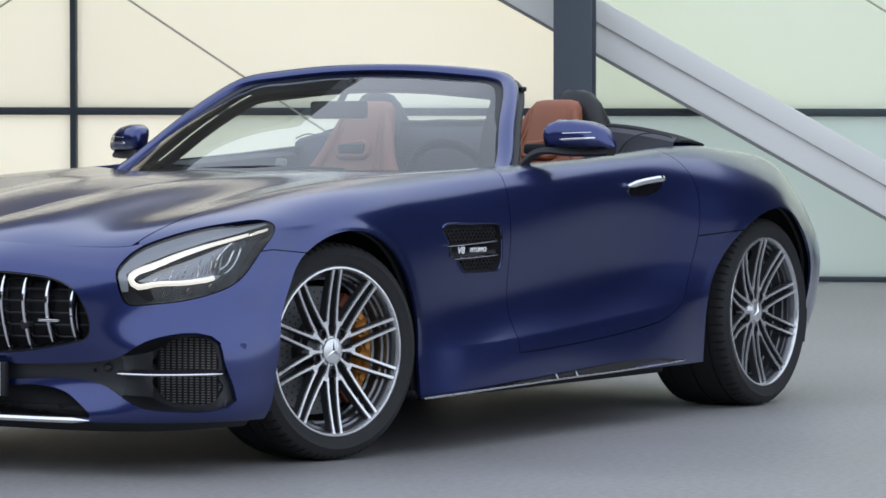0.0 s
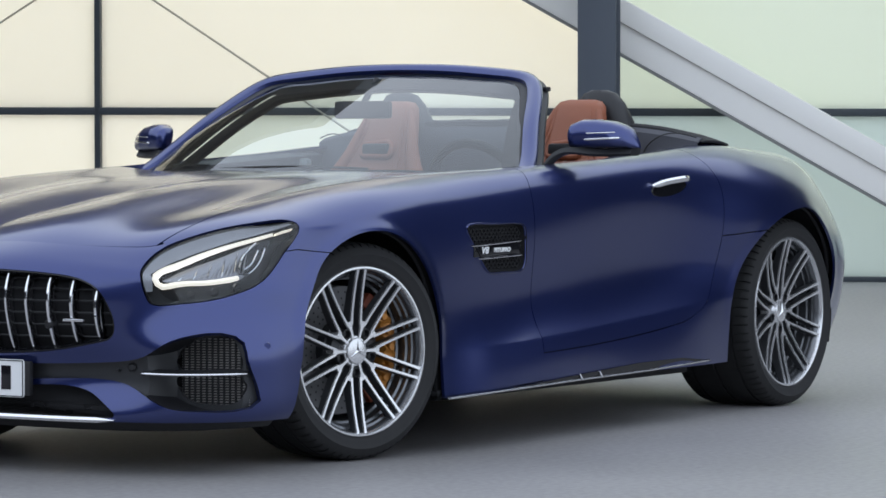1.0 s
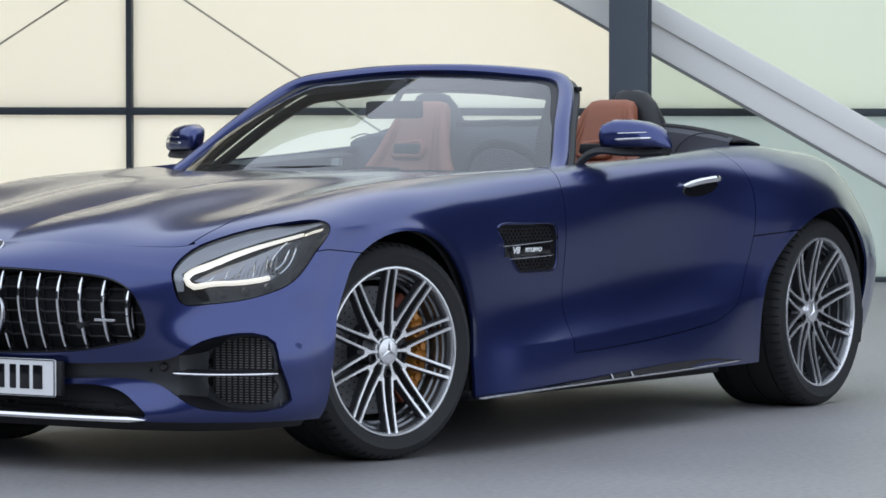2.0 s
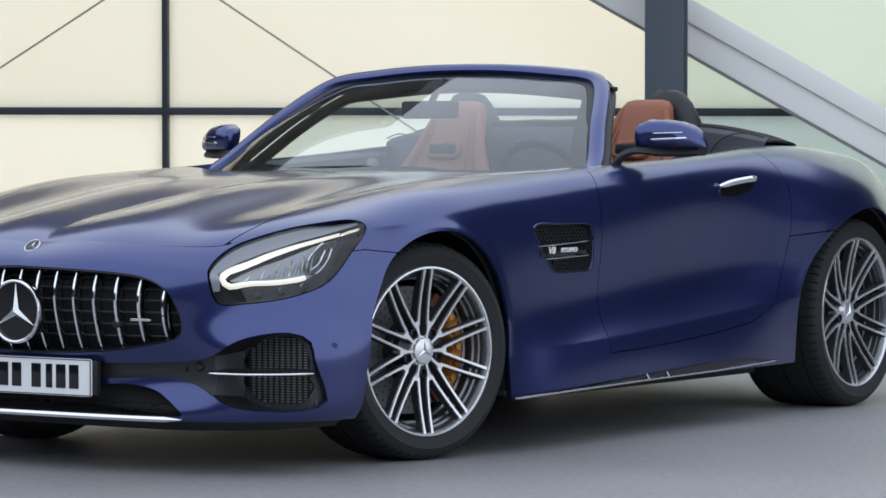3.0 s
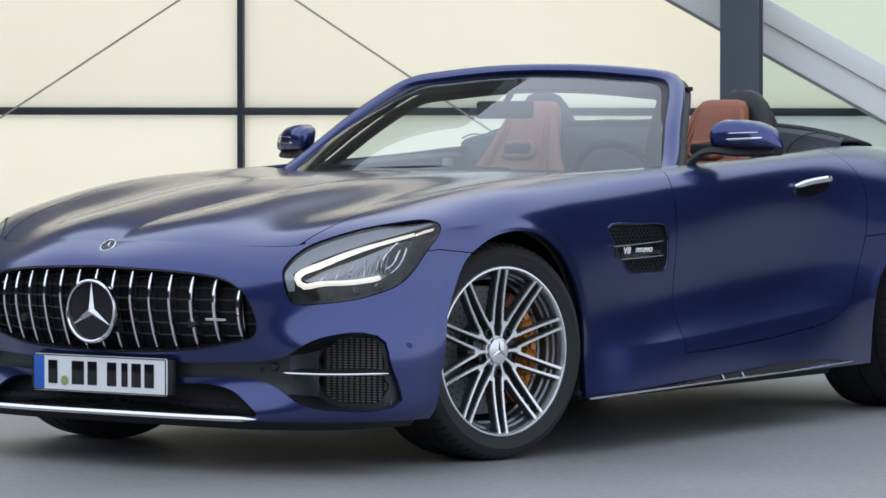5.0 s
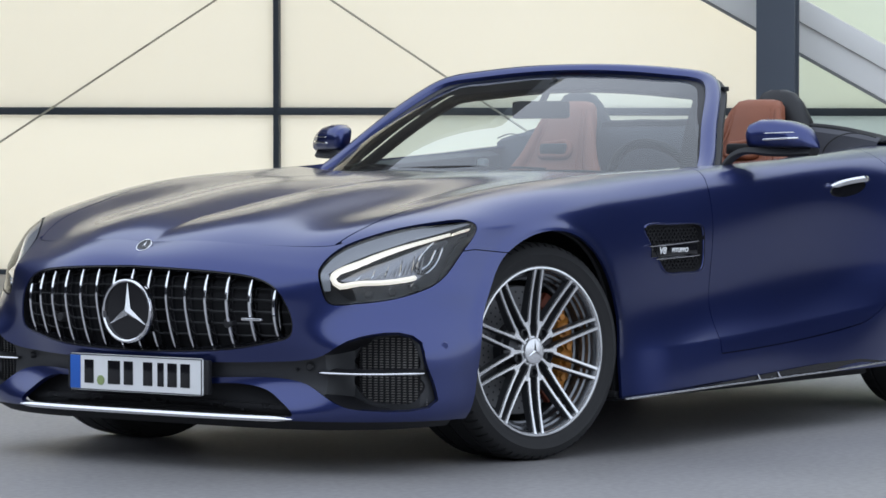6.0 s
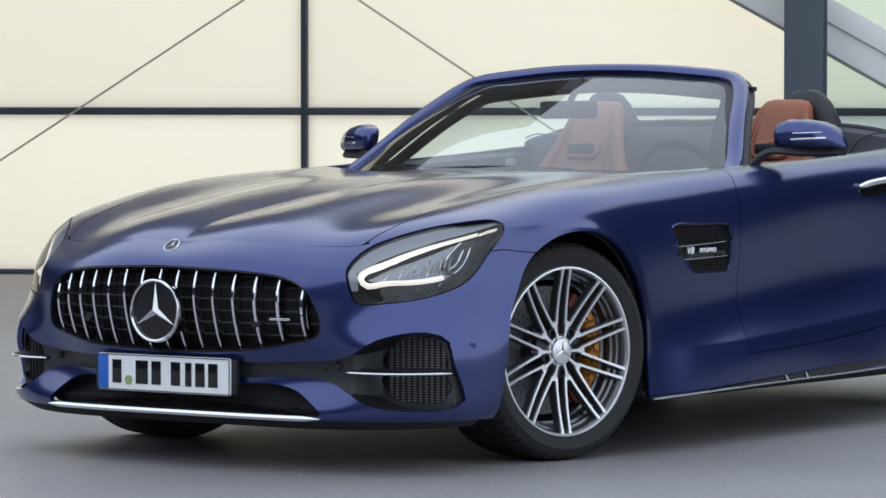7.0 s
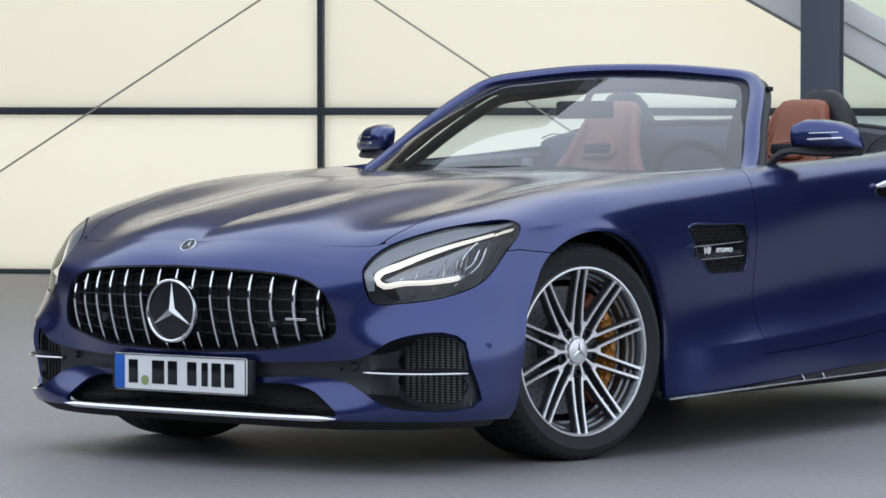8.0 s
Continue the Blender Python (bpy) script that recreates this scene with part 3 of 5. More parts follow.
pocket_grid = inset(fascia, .022)
pocket_grid[..., 0] = np.minimum(pocket_grid[..., 0], recess(pocket_grid[..., 1]))
insert = skin_panel("intake_lining", pocket_grid, [lambda x, y, z, u, v: np.where(x > .5, in_outline(y, z, INTAKE_O) + .012, -1), lambda x, y, z, u, v: -in_outline(y, z, rounded(MESH_A, 40)), lambda x, y, z, u, v: -in_outline(y, z, rounded(MESH_B, 40))],
                    "black plastic lining of the side intakes", mat=LINING, merge=True, depth=0.02)[0]
skin_panel("lower_intake_lining", inset(fascia, .06), [lambda x, y, z, u, v: np.where(x > .6, in_outline(y, z, LOWER_O) + .03, -1)], mat=INNER, merge=True)
skin_panel("grille_backing", inset(fascia, .075), [lambda x, y, z, u, v: np.where(x > .6, in_outline(y, z, GRILLE_O) + .03, -1)], mat=INNER, merge=True)
under = inset(skin, .03)
skin_panel("inner_shell", under, [lambda x, y, z, u, v: arch(x, z, .004), lambda x, y, z, u, v: np.where((x < -.8) & (x > -2.2), v - 3.3, 1), lambda x, y, z, u, v: -(x - .15), lambda x, y, z, u, v: z - .19], mat=INNER)


def surface_x(y, z):
    """How far ahead the bumper's face lies at y, z."""
    g = fascia[..., :3].reshape(-1, 3)
    k = np.argsort((g[:, 1] - abs(y)) ** 2 + (g[:, 2] - z) ** 2)[:4]
    w = 1 / ((g[k, 1] - abs(y)) ** 2 + (g[k, 2] - z) ** 2 + 1e-7)
    return float((g[k, 0] * w).sum() / w.sum())


def radiator_mesh(side):
    """Fine horizontal fins and a few uprights behind the side intake."""
    for i in range(26):
        z = .205 + i * .0076
        b = bmesh.new()
        a, c = Vector((recess(.64) - .024, .64 * side, z)), Vector((recess(.846) - .024, .846 * side, z))
        d = (c - a).normalized()
        box(b, ((c - a).length, .012, .0034), (a + c) / 2, 0, Matrix((d, Vector((0, 0, 1)).cross(d), Vector((0, 0, 1)))).transposed())
        part("radiator_fin", b, FIN, insert, "", smooth=False)
    for i in range(12):
        y = .648 + i * .0176
        b = bmesh.new()
        box(b, (.01, .0035, .2), (recess(y) - .017, y * side, .305), 0)
        part("radiator_upright", b, BLACK, insert, smooth=False)
    rim = [(y, z) for y, z in INTAKE_O if y * side > .60]
    vs = [(surface_x(y, z) - .006, y, z) for y, z in rim] + [(min(surface_x(y, z) - .02, recess(y) - .02), y, z) for y, z in rim]
    n = len(rim)
    mesh_object("intake_wall", vs, [(i, i + 1, n + i + 1, n + i) for i in range(n - 1) if math.dist(rim[i], rim[i + 1]) < .1], BLACK, insert)
    z = .298
    pts = [(surface_x(y, z) + o, y * side, z) for y, o in zip(np.linspace(.592, .857, 16), -.012 + .010 * np.sin(np.linspace(0, 3.1, 16)))]
    v, f = tube(pts, [.002] + [.0048] * 14 + [.002], 8, squash=.8)
    mesh_object("intake_blade_trim", v, f, CHROME, insert, "chrome strip across the side intake")
    vv, ff = [], []
    for x, y, zz in pts:
        vv += [(x - .002, y, zz + .004), (x - .002, y, zz - .004), (x - .04, y - .01 * side, zz - .007), (x - .04, y - .01 * side, zz + .012)]
    for i in range(len(pts) - 1):
        for k in range(4):
            m = (k + 1) % 4
            ff.append((i * 4 + k, i * 4 + m, i * 4 + 4 + m, i * 4 + 4 + k))
    mesh_object("intake_blade", vv, ff, BLACK, insert)


radiator_mesh(1)
radiator_mesh(-1)

# upright bars of the grille, its dark lattice and the round emblem
grille = skin_panel("grille", inset(fascia, .004), [lambda x, y, z, u, v: np.where(x > .7, in_outline(y, z, GRILLE_O) + .010, -1), lambda x, y, z, u, v: .009 - in_outline(y, z, GRILLE_O) - .004], "dark grille with upright chrome bars", mat=GLOSS, merge=True, depth=.03)[0]
for k in range(-7, 8):
    y0 = k * .0682
    zz = np.linspace(.33, .62, 60)
    ok = in_outline(np.full(60, abs(y0) + .001), zz, GRILLE_O) > .008
    zs = np.linspace(zz[ok].min(), zz[ok].max(), 12)
    bow = .010 * np.sin(np.linspace(0, math.pi, 12))
    vs, fs = [], []
    for i, z in enumerate(zs):
        x = surface_x(abs(y0), z) - .016 + bow[i]
        w = .0066 if 0 < i < 11 else .003
        vs += [(x, y0 - w * .55, z), (x, y0 + w * .55, z), (x - .010, y0 + w, z), (x - .038, y0 + w * .5, z), (x - .038, y0 - w * .5, z), (x - .010, y0 - w, z)]
    for i in range(11):
        for c in range(6):
            d = (c + 1) % 6
            fs.append((i * 6 + c, i * 6 + d, i * 6 + 6 + d, i * 6 + 6 + c))
    fs += [tuple(range(6))[::-1], tuple(66 + c for c in range(6))]
    mesh_object("grille_bar", vs, fs, CHROME, grille)
for z in (.40, .435, .47, .505, .54, .572):
    ys = [y for y in np.linspace(-.53, .53, 60) if in_outline(np.array([y]), np.array([z]), GRILLE_O)[0] > 0]
    v, f = tube([(surface_x(y, z) - .058, y, z) for y in ys], .004, 6)
    mesh_object("lattice_rail", v, f, BLACK, grille)
for k in range(-8, 8):
    y = (k + .5) * .0682
    zz = [z for z in np.linspace(.34, .61, 30) if in_outline(np.array([y]), np.array([z]), GRILLE_O)[0] > 0]
    if len(zz) > 3:
        v, f = tube([(surface_x(y, z) - .060, y, z) for z in zz], .004, 6)
        mesh_object("lattice_upright", v, f, BLACK, grille)
EMBLEM = Vector((.958, 0, .468))


def round_badge(at, radius, lean, parent, back, name="emblem"):
    """A chrome ring round a dark disc with three tapering arms."""
    turn = Matrix.Rotation(radians(lean), 4, "Y") @ Matrix.Rotation(radians(-90), 4, "Z")
    place = Matrix.Translation(at) @ turn
    v, f = revolve([(radius * r, y * radius) for r, y in ((1.0, -.14), (1.0, -.02), (.97, .05), (.93, .06), (.89, .03), (.885, -.10))], 72)
    ring = mesh_object(name, [place @ Vector(p) for p in v], f, CHROME, parent, "round chrome emblem")
    v, f = revolve([(.0005, -.04 * radius), (radius * .9, -.05 * radius)], 48)
    mesh_object("emblem_disc", [place @ Vector(p) for p in v], f, back, ring)
    for i in range(3):
        a = math.pi / 2 + i * 2 * math.pi / 3
        tip, side, root = radius * .88, radius * .13, radius * .13
        pts = [(tip * math.cos(a), -.03 * radius, tip * math.sin(a)), (side * math.cos(a + 1.05), -.03 * radius, side * math.sin(a + 1.05)), (0, .10 * radius, 0), (side * math.cos(a - 1.05), -.03 * radius, side * math.sin(a - 1.05))]
        mesh_object("emblem_arm", [place @ Vector(p) for p in pts], [(0, 1, 2), (0, 2, 3), (0, 3, 1), (1, 3, 2)], SATIN, ring, smooth=False)
    return ring


round_badge(EMBLEM, .0965, 0, grille, GLOSS)
round_badge(Vector((.876, -.004, .660)), .026, -48, bumper, RIMGREY, "front_badge")
b = bmesh.new()
box(b, (.01, .074, .0075), (surface_x(.40, .452) + .002, .425, .452), .002)
part("bar_badge", b, CHROME, grille)
for y in (.335, -.315):
    v, f = revolve([(.0005, .012), (.011, .012), (.014, .008), (.014, -.02)], 24)
    m = Matrix.Translation((surface_x(abs(y), .44) - .02, y, .438)) @ Matrix.Rotation(radians(-90), 4, "Z")
    mesh_object("sensor", [m @ Vector(p) for p in v], f, BLACK, grille)
for y, z, r in ((.560, .315, .012), (.515, .305, .005), (-.53, .31, .010)):
    v, f = revolve([(.0005, .006), (r * .7, .006), (r, .002), (r, -.02)], 24)
    m = Matrix.Translation((surface_x(abs(y), z) - .016, y, z)) @ Matrix.Rotation(radians(-70 if y > 0 else -110), 4, "Z")
    mesh_object("parking_sensor", [m @ Vector(p) for p in v], f, BLACK, insert)
v, f = revolve([(.0005, .003), (.010, .003), (.0125, .0005), (.0125, -.01)], 24)
m = Matrix.Translation((.572, .8805, .376)) @ Matrix.Rotation(radians(-25), 4, "Z")
mesh_object("parking_sensor", [m @ Vector(p) for p in v], f, PAINT, bumper)

# bright strip on the lip
pts = [(surface_x(y, .166) + .006, y, .163) for y in np.linspace(-.535, .535, 40)]
vs, fs = [], []
for i, (x, y, z) in enumerate(pts):
    h = .0075 * min(1, (.54 - abs(y)) / .05)
    vs += [(x, y, z - h), (x + .003, y, z), (x, y, z + h), (x - .02, y, z + h * .6), (x - .02, y, z - h)]
for i in range(len(pts) - 1):
    for c in range(5):
        d = (c + 1) % 5
        fs.append((i * 5 + c, i * 5 + d, i * 5 + 5 + d, i * 5 + 5 + c))
mesh_object("lip_trim", vs, fs, CHROME, bumper, "chrome strip along the bumper lip")

# number plate with plain bars
plate = mesh_object("number_plate", *(lambda o: ([(.922, y, z) for y, z in o] + [(.916, y, z) for y, z in o], [tuple(range(len(o)))[::-1], tuple(range(len(o), 2 * len(o)))] + [(i, (i + 1) % len(o), (i + 1) % len(o) + len(o), i + len(o)) for i in range(len(o))]))(
    [(sy * (.26 - .008 * (1 - math.cos(a))), .278 + sz * (.055 - .008 * (1 - math.sin(a)))) for sy, sz, rng in ((1, 1, (0, 45, 90)), (-1, 1, (90, 45, 0)), (-1, -1, (0, 45, 90)), (1, -1, (90, 45, 0))) for a in map(radians, rng)]), PLATEWHITE, bumper, "white number plate with dark bars")
b = bmesh.new()
box(b, (.02, .55, .10), (.904, .0, .278), .004)
part("plate_holder", b, BLACK, bumper)
b = bmesh.new()
box(b, (.003, .040, .100), (.9225, -.2365, .278), .001)
part("plate_band", b, PLATEBLUE, plate, "blue band at the end of the plate")
v, f = revolve([(.0005, .002), (.0145, .002), (.0145, 0)], 24)
m = Matrix.Translation((.9225, -.135, .255)) @ Matrix.Rotation(radians(-90), 4, "Z")
mesh_object("plate_seal", [m @ Vector(p) for p in v], f, PLATEGREEN, plate)
for y, w in ((-.182, .036), (-.083, .048), (-.026, .036), (.050, .036), (.100, .024), (.145, .036), (.195, .036)):
    b = bmesh.new()
    box(b, (.002, w, .070), (.9228, y, .280), .0006)
    part("plate_bar", b, GLOSS, plate)
for y0, z0, dy, dz in ((0, .330, .515, .0025), (0, .226, .515, .0025), (.2575, .278, .0025, .104), (-.2575, .278, .0025, .104)):
    b = bmesh.new()
    box(b, (.002, dy, dz), (.9228, y0, z0), 0)
    part("plate_rim", b, GLOSS, plate)


# ---- headlights ----
def lamp_grid(back):
    return lamp_layer(back)


def headlight(mirror):
    def put(name, verts, faces, mat, parent, label=""):
        if mirror:
            verts, faces = mirrored([tuple(p) for p in verts], faces)
        return mesh_object(name, verts, faces, mat, parent, label)
    v, f = cut(lamp_grid(.05), [lambda x, y, z, s, h: in_outline(s, h, LAMP) + .004])
    edge = [lamp_at(s, z, .001) for s, z in LAMP] + [lamp_at(s, z, .052) for s, z in LAMP]
    n = len(LAMP)
    body = put("headlight", list(v) + edge, list(f) + [(len(v) + i, len(v) + (i + 1) % n, len(v) + n + (i + 1) % n, len(v) + n + i) for i in range(n)], LAMPGREY, car, "clear headlight with a lit white light guide")
    v, f = cut(lamp_grid(.002), [lambda x, y, z, s, h: in_outline(s, h, LAMP) - .001])
    lens = put("lens", v, [tuple(reversed(q)) for q in f], LENS, body, "clear lens")
    lens.visible_shadow = False
    # silver tray between the two limbs of the light guide
    tray = rounded(leaned([(.05, .572), (.08, .595), (.20, .636), (.33, .672), (.40, .685), (.36, .63), (.30, .585), (.18, .562)]), 50)
    v, f = cut(lamp_grid(.036), [lambda x, y, z, s, h: in_outline(s, h, tray)])
    put("reflector", v, f, REFLECTOR, body, "silver reflector")
    low = rounded(leaned([(.035, .543), (.15, .552), (.28, .567), (.35, .598), (.31, .560), (.258, .538), (.15, .521), (.06, .515)]), 50)
    v, f = cut(lamp_grid(.040), [lambda x, y, z, s, h: in_outline(s, h, low)])
    put("projector_tray", v, f, INNER, body)
    spine = np.array(leaned([(-.02, .555), (.05, .592), (.10, .613), (.183, .641), (.297, .675), (.43, .704), (.52, .722)]))
    v, f = cut(lamp_grid(.009), [lambda x, y, z, s, h: in_outline(s, h, LAMP) - .002, lambda x, y, z, s, h: np.maximum(h - np.interp(s, spine[:, 0], spine[:, 1]) - .009, np.minimum(.020 - s, h - .535))])
    put("upper_shelf", v, f, SHELF, body, "pale grey shelf above the light guide")

    def guide(points, width, name):
        p = curve(leaned(points), 40)
        w = np.interp(np.linspace(0, 1, 40), np.linspace(0, 1, len(width)), width)
        vs, fs = [], []
        for i in range(40):
            t = p[min(i + 1, 39)] - p[max(i - 1, 0)]
            nrm = np.array([-t[1], t[0]]) / np.hypot(*t)
            a, c = p[i] + nrm * w[i], p[i] - nrm * w[i]
            vs += [lamp_at(*a, .016), lamp_at(*p[i], .010), lamp_at(*c, .016), lamp_at(*p[i], .028)]
        for i in range(39):
            for k in range(4):
                m = (k + 1) % 4
                fs.append((i * 4 + k, i * 4 + m, i * 4 + 4 + m, i * 4 + 4 + k))
        put(name, vs, fs, LED, body, "lit white light guide")
    guide([(.268, .577), (.155, .561), (.07, .553), (.040, .551), (.033, .574), (.046, .590), (.10, .613), (.183, .641), (.297, .675), (.43, .704)], [.0065, .0075, .008, .0085, .0085, .0078, .0072, .0068, .0062, .005], "light_guide")
    guide([(.44, .704), (.475, .712), (.507, .718)], [.002, .003, .002], "light_guide_tip")
    nrm = Vector((.385, .923, 0)).normalized()
    for s, z, r in ((.12, .526, .013), (.187, .535, .013), (.258, .547, .013)):
        prof = [(.0005, .004), (r * .5, .002), (r * .85, -.004), (r, -.008), (r, -.03)]
        v, f = revolve(prof, 24)
        m = Matrix.Translation(lamp_at(*leaned([(s, z)])[0], .022)) @ nrm.to_track_quat("Y", "Z").to_matrix().to_4x4()
        put("small_projector", [tuple(m @ Vector(p)) for p in v], f, GLOSS, body)
        v, f = revolve([(r, -.004), (r * 1.05, -.001), (r * 1.10, -.004), (r * 1.10, -.01)], 24)
        put("projector_ring", [tuple(m @ Vector(p)) for p in v], f, CHROME, body)
    for pts in ([(.277, .588), (.311, .590), (.352, .612), (.392, .652), (.40, .672)], [(.285, .60), (.30, .625), (.33, .652), (.37, .680)], [(.30, .600), (.335, .618), (.37, .655)]):
        p = curve(leaned(pts), 20)
        v, f = tube([lamp_at(s, z, .020) for s, z in p], .0022, 6)
        put("projector_trim", v, f, CHROME, body)
    for k, s in enumerate(np.linspace(.085, .285, 15)):
        top = .598 + (s - .085) * .34 - (.016 if k % 3 else 0)
        low = .572 + (s - .1) * .10
        run = [lamp_at(s + .022 * q, low + (top - low) * q, .030) for q in np.linspace(0, 1, 6)]
        v, f = tube(run, [.0008, .0022, .0026, .0020, .0012, .0005], 6)
        put("reflector_facet", v, f, CHROME if k % 3 == 0 else SHELF, body)
    well = rounded(leaned([(.285, .600), (.315, .592), (.360, .612), (.400, .650), (.425, .690), (.39, .684), (.335, .655)]), 40)
    v, f = cut(lamp_grid(.030), [lambda x, y, z, s, h: in_outline(s, h, well)])
    put("projector_well", v, f, GLOSS, body, "dark glossy main projector")
    return body


headlight(False)
headlight(True)


# ---- wheels ----
def tyre_mesh(width, radius, rim):
    pitch, t = 68, radius
    prof = [(rim - .004, -.010), (rim + .010, .002), (rim + .016, .003), ((rim + t) / 2, .012), (t - .030, .008), (t - .016, .000), (t - .006, -.012), (t - .001, -.030), (t, -.058), (t - .007, -.059), (t - .007, -.068), (t, -.069)]
    mid = [(t, -width / 2 + .008), (t - .007, -width / 2 + .007), (t - .007, -width / 2 - .003), (t, -width / 2 - .004)]
    far = [(r, -width - y) for r, y in prof[::-1]]
    prof = prof + mid + far
    notch = {i for i, (r, y) in enumerate(prof) if t - .0065 < r and (y > -.05 or y < -width + .05)}
    verts, faces, k = [], [], len(prof)
    steps = [(i + o) / pitch for i in range(pitch) for o in (0, .78, .80, .98)]
    for n, a in enumerate(steps):
        deep = n % 4 in (2, 3)
        for i, (r, y) in enumerate(prof):
            q = r - (.006 if deep and i in notch else 0)
            verts.append((q * math.cos(2 * math.pi * a), y, q * math.sin(2 * math.pi * a)))
    for i in range(len(steps)):
        j = (i + 1) % len(steps)
        for p in range(k - 1):
            faces.append((i * k + p, j * k + p, j * k + p + 1, i * k + p + 1))
    return verts, faces


def wheel(width, radius, rim, caliper, dish):
    """A wheel about the y axis, lip at y = 0, with ten arms that fork into twin spokes and sink by dish towards the hub."""
    v, f = revolve([(rim - .011, -.014), (rim - .0085, -.002), (rim - .006, .001), (rim - .001, .0005), (rim + .002, -.006), (rim - .004, -.018), (rim - .010, -.02)], 120)
    w = mesh_object("wheel", v, f, SATIN, None, "forged wheel with ten twin spokes")
    v, f = revolve([(rim - .010, -.012), (rim - .016, -.020), (rim - .018, -.034), (rim - .025, -.036), (rim - .026, -.052), (rim - .033, -.055), (rim - .035, -.085), (rim - .042, -.088), (rim - .044, -width + .03), (rim - .006, -width)], 96)
    mesh_object("barrel", v, f, BARREL, w, "dark grey stepped rim barrel")
    mesh_object("tyre", *tyre_mesh(width, radius, rim), RUBBER, w, "black low-profile tyre")

    def face_at(r):
        """How deep the spokes' face lies at the radius r."""
        t = min(max((rim - .008 - r) / (rim - .088), 0), 1)
        return -.003 - dish * (1 - (1 - t) ** 1.7)

    def bar(path, name):
        """A bar with a bright chamfered face and dark flanks along stations (x, z, half width, depth)."""
        vs, fs = [], []
        n = len(path)
        for k, (x, z, half, deep) in enumerate(path):
            p, q = path[max(k - 1, 0)], path[min(k + 1, n - 1)]
            d = np.array([q[0] - p[0], q[1] - p[1]])
            d /= np.linalg.norm(d)
            top = face_at(math.hypot(x, z))
            for o, y in ((-1.30, -deep), (-1.05, -.006), (-.80, 0), (.80, 0), (1.05, -.006), (1.30, -deep)):
                vs.append((x - o * half * d[1], top + y, z + o * half * d[0]))
        for k in range(n - 1):
            for c in range(6):
                e = (c + 1) % 6
                fs.append((k * 6 + c, k * 6 + e, k * 6 + 6 + e, k * 6 + 6 + c))
        fs += [tuple(range(6))[::-1], tuple((n - 1) * 6 + c for c in range(6))]
        ob = mesh_object(name, vs, fs, SATIN, w)
        ob.data.materials.append(RIMGREY)
        for k, face in enumerate(ob.data.polygons):
            face.material_index = 1 if k % 6 in (0, 4, 5) else 0

    for i in range(10):
        a = 2 * math.pi * i / 10
        c, q = math.cos(a), math.sin(a)
        bar([(r * c, r * q, half, .034) for r, half in ((.040, .0055), (.054, .0046), (.067, .0056), (.078, .0090), (.088, .0120), (.094, .0085))], "arm")
        for side in (-1, 1):
            p0 = np.array([.082 * math.cos(a + side * .085), .082 * math.sin(a + side * .085)])
            end = a + side * radians(14.6)
            p1 = np.array([(rim - .005) * math.cos(end), (rim - .005) * math.sin(end)])
            bar([(*(p0 + (p1 - p0) * t), half, deep) for t, half, deep in ((0, .0052, .034), (.25, .0044, .034), (.55, .0044, .032), (.80, .0046, .028), (.93, .0052, .022), (1, .0066, .010))], "spoke")
    hub = -.003 - dish
    v, f = revolve([(.0005, hub - .004), (.036, hub - .004), (.045, hub - .005), (.049, hub - .010), (.051, hub - .030)], 60)
    mesh_object("hub", v, f, SATIN, w)
    # dark grey flange and black sockets carry the shade of the bolt pits
    v, f = revolve([(.045, hub - .026), (.078, hub - .030), (.082, hub - .05), (.084, hub - .09)], 60)
    mesh_object("hub_flange", v, f, RIMGREY, w)
    v, f = revolve([(.0005, hub + .007), (.030, hub + .0065), (.038, hub + .004), (.0415, hub - .004)], 40)
    mesh_object("hub_cap", v, f, SATIN, w, "silver hub cap")
    for i in range(3):
        a = math.pi / 2 + i * 2 * math.pi / 3
        pts = [(.033 * math.cos(a), hub + .0068, .033 * math.sin(a)), (.006 * math.cos(a + 1.05), hub + .0068, .006 * math.sin(a + 1.05)), (0, hub + .012, 0), (.006 * math.cos(a - 1.05), hub + .0068, .006 * math.sin(a - 1.05))]
        mesh_object("cap_arm", pts, [(0, 1, 2), (0, 2, 3), (0, 3, 1), (1, 3, 2)], CHROME, w, smooth=False)
    for i in range(5):
        a = math.pi / 2 + 2 * math.pi * (i + .5) / 5
        at = (.065 * math.cos(a), .065 * math.sin(a))
        v, f = revolve([(.0005, hub - .010), (.006, hub - .010), (.0085, hub - .013), (.0085, hub - .028)], 16)
        mesh_object("wheel_bolt", [(x + at[0], y, z + at[1]) for x, y, z in v], f, BLACK, w)
        v, f = revolve([(.0085, hub - .018), (.0125, hub + .001), (.0152, hub), (.0156, hub - .034)], 20)
        mesh_object("bolt_socket", [(x + at[0], y, z + at[1]) for x, y, z in v], f, BLACK, w)
    v, f = revolve([(.09, -.115), (.100, -.105), (.195, -.105), (.197, -.107), (.197, -.137), (.195, -.139), (.09, -.139)], 72)
    disc = mesh_object("brake_disc", v, f, DISC, w, "drilled dark grey brake disc")
    b = bmesh.new()
    for i in range(40):
        for k, r in enumerate((.118, .138, .158, .178)):
            a = 2 * math.pi * (i + k * .5 + .25 * (k > 1)) / 40
            bmesh.ops.create_circle(b, cap_ends=True, segments=8, radius=.0034, matrix=Matrix.Translation((r * math.cos(a), -.1043, r * math.sin(a))) @ Matrix.Rotation(math.pi / 2, 4, "X"))
    part("disc_drillings", b, INNER, w, smooth=False)
    v, f = revolve([(.078, -.08), (.088, -.085), (.094, -.112)], 48)
    mesh_object("disc_bell", v, f, RIMGREY, w)
    v, f = revolve([(.0005, -width + .03), (.232, -width + .03)], 48)
    mesh_object("dust_shield", v, f, LAMPGREY, w)
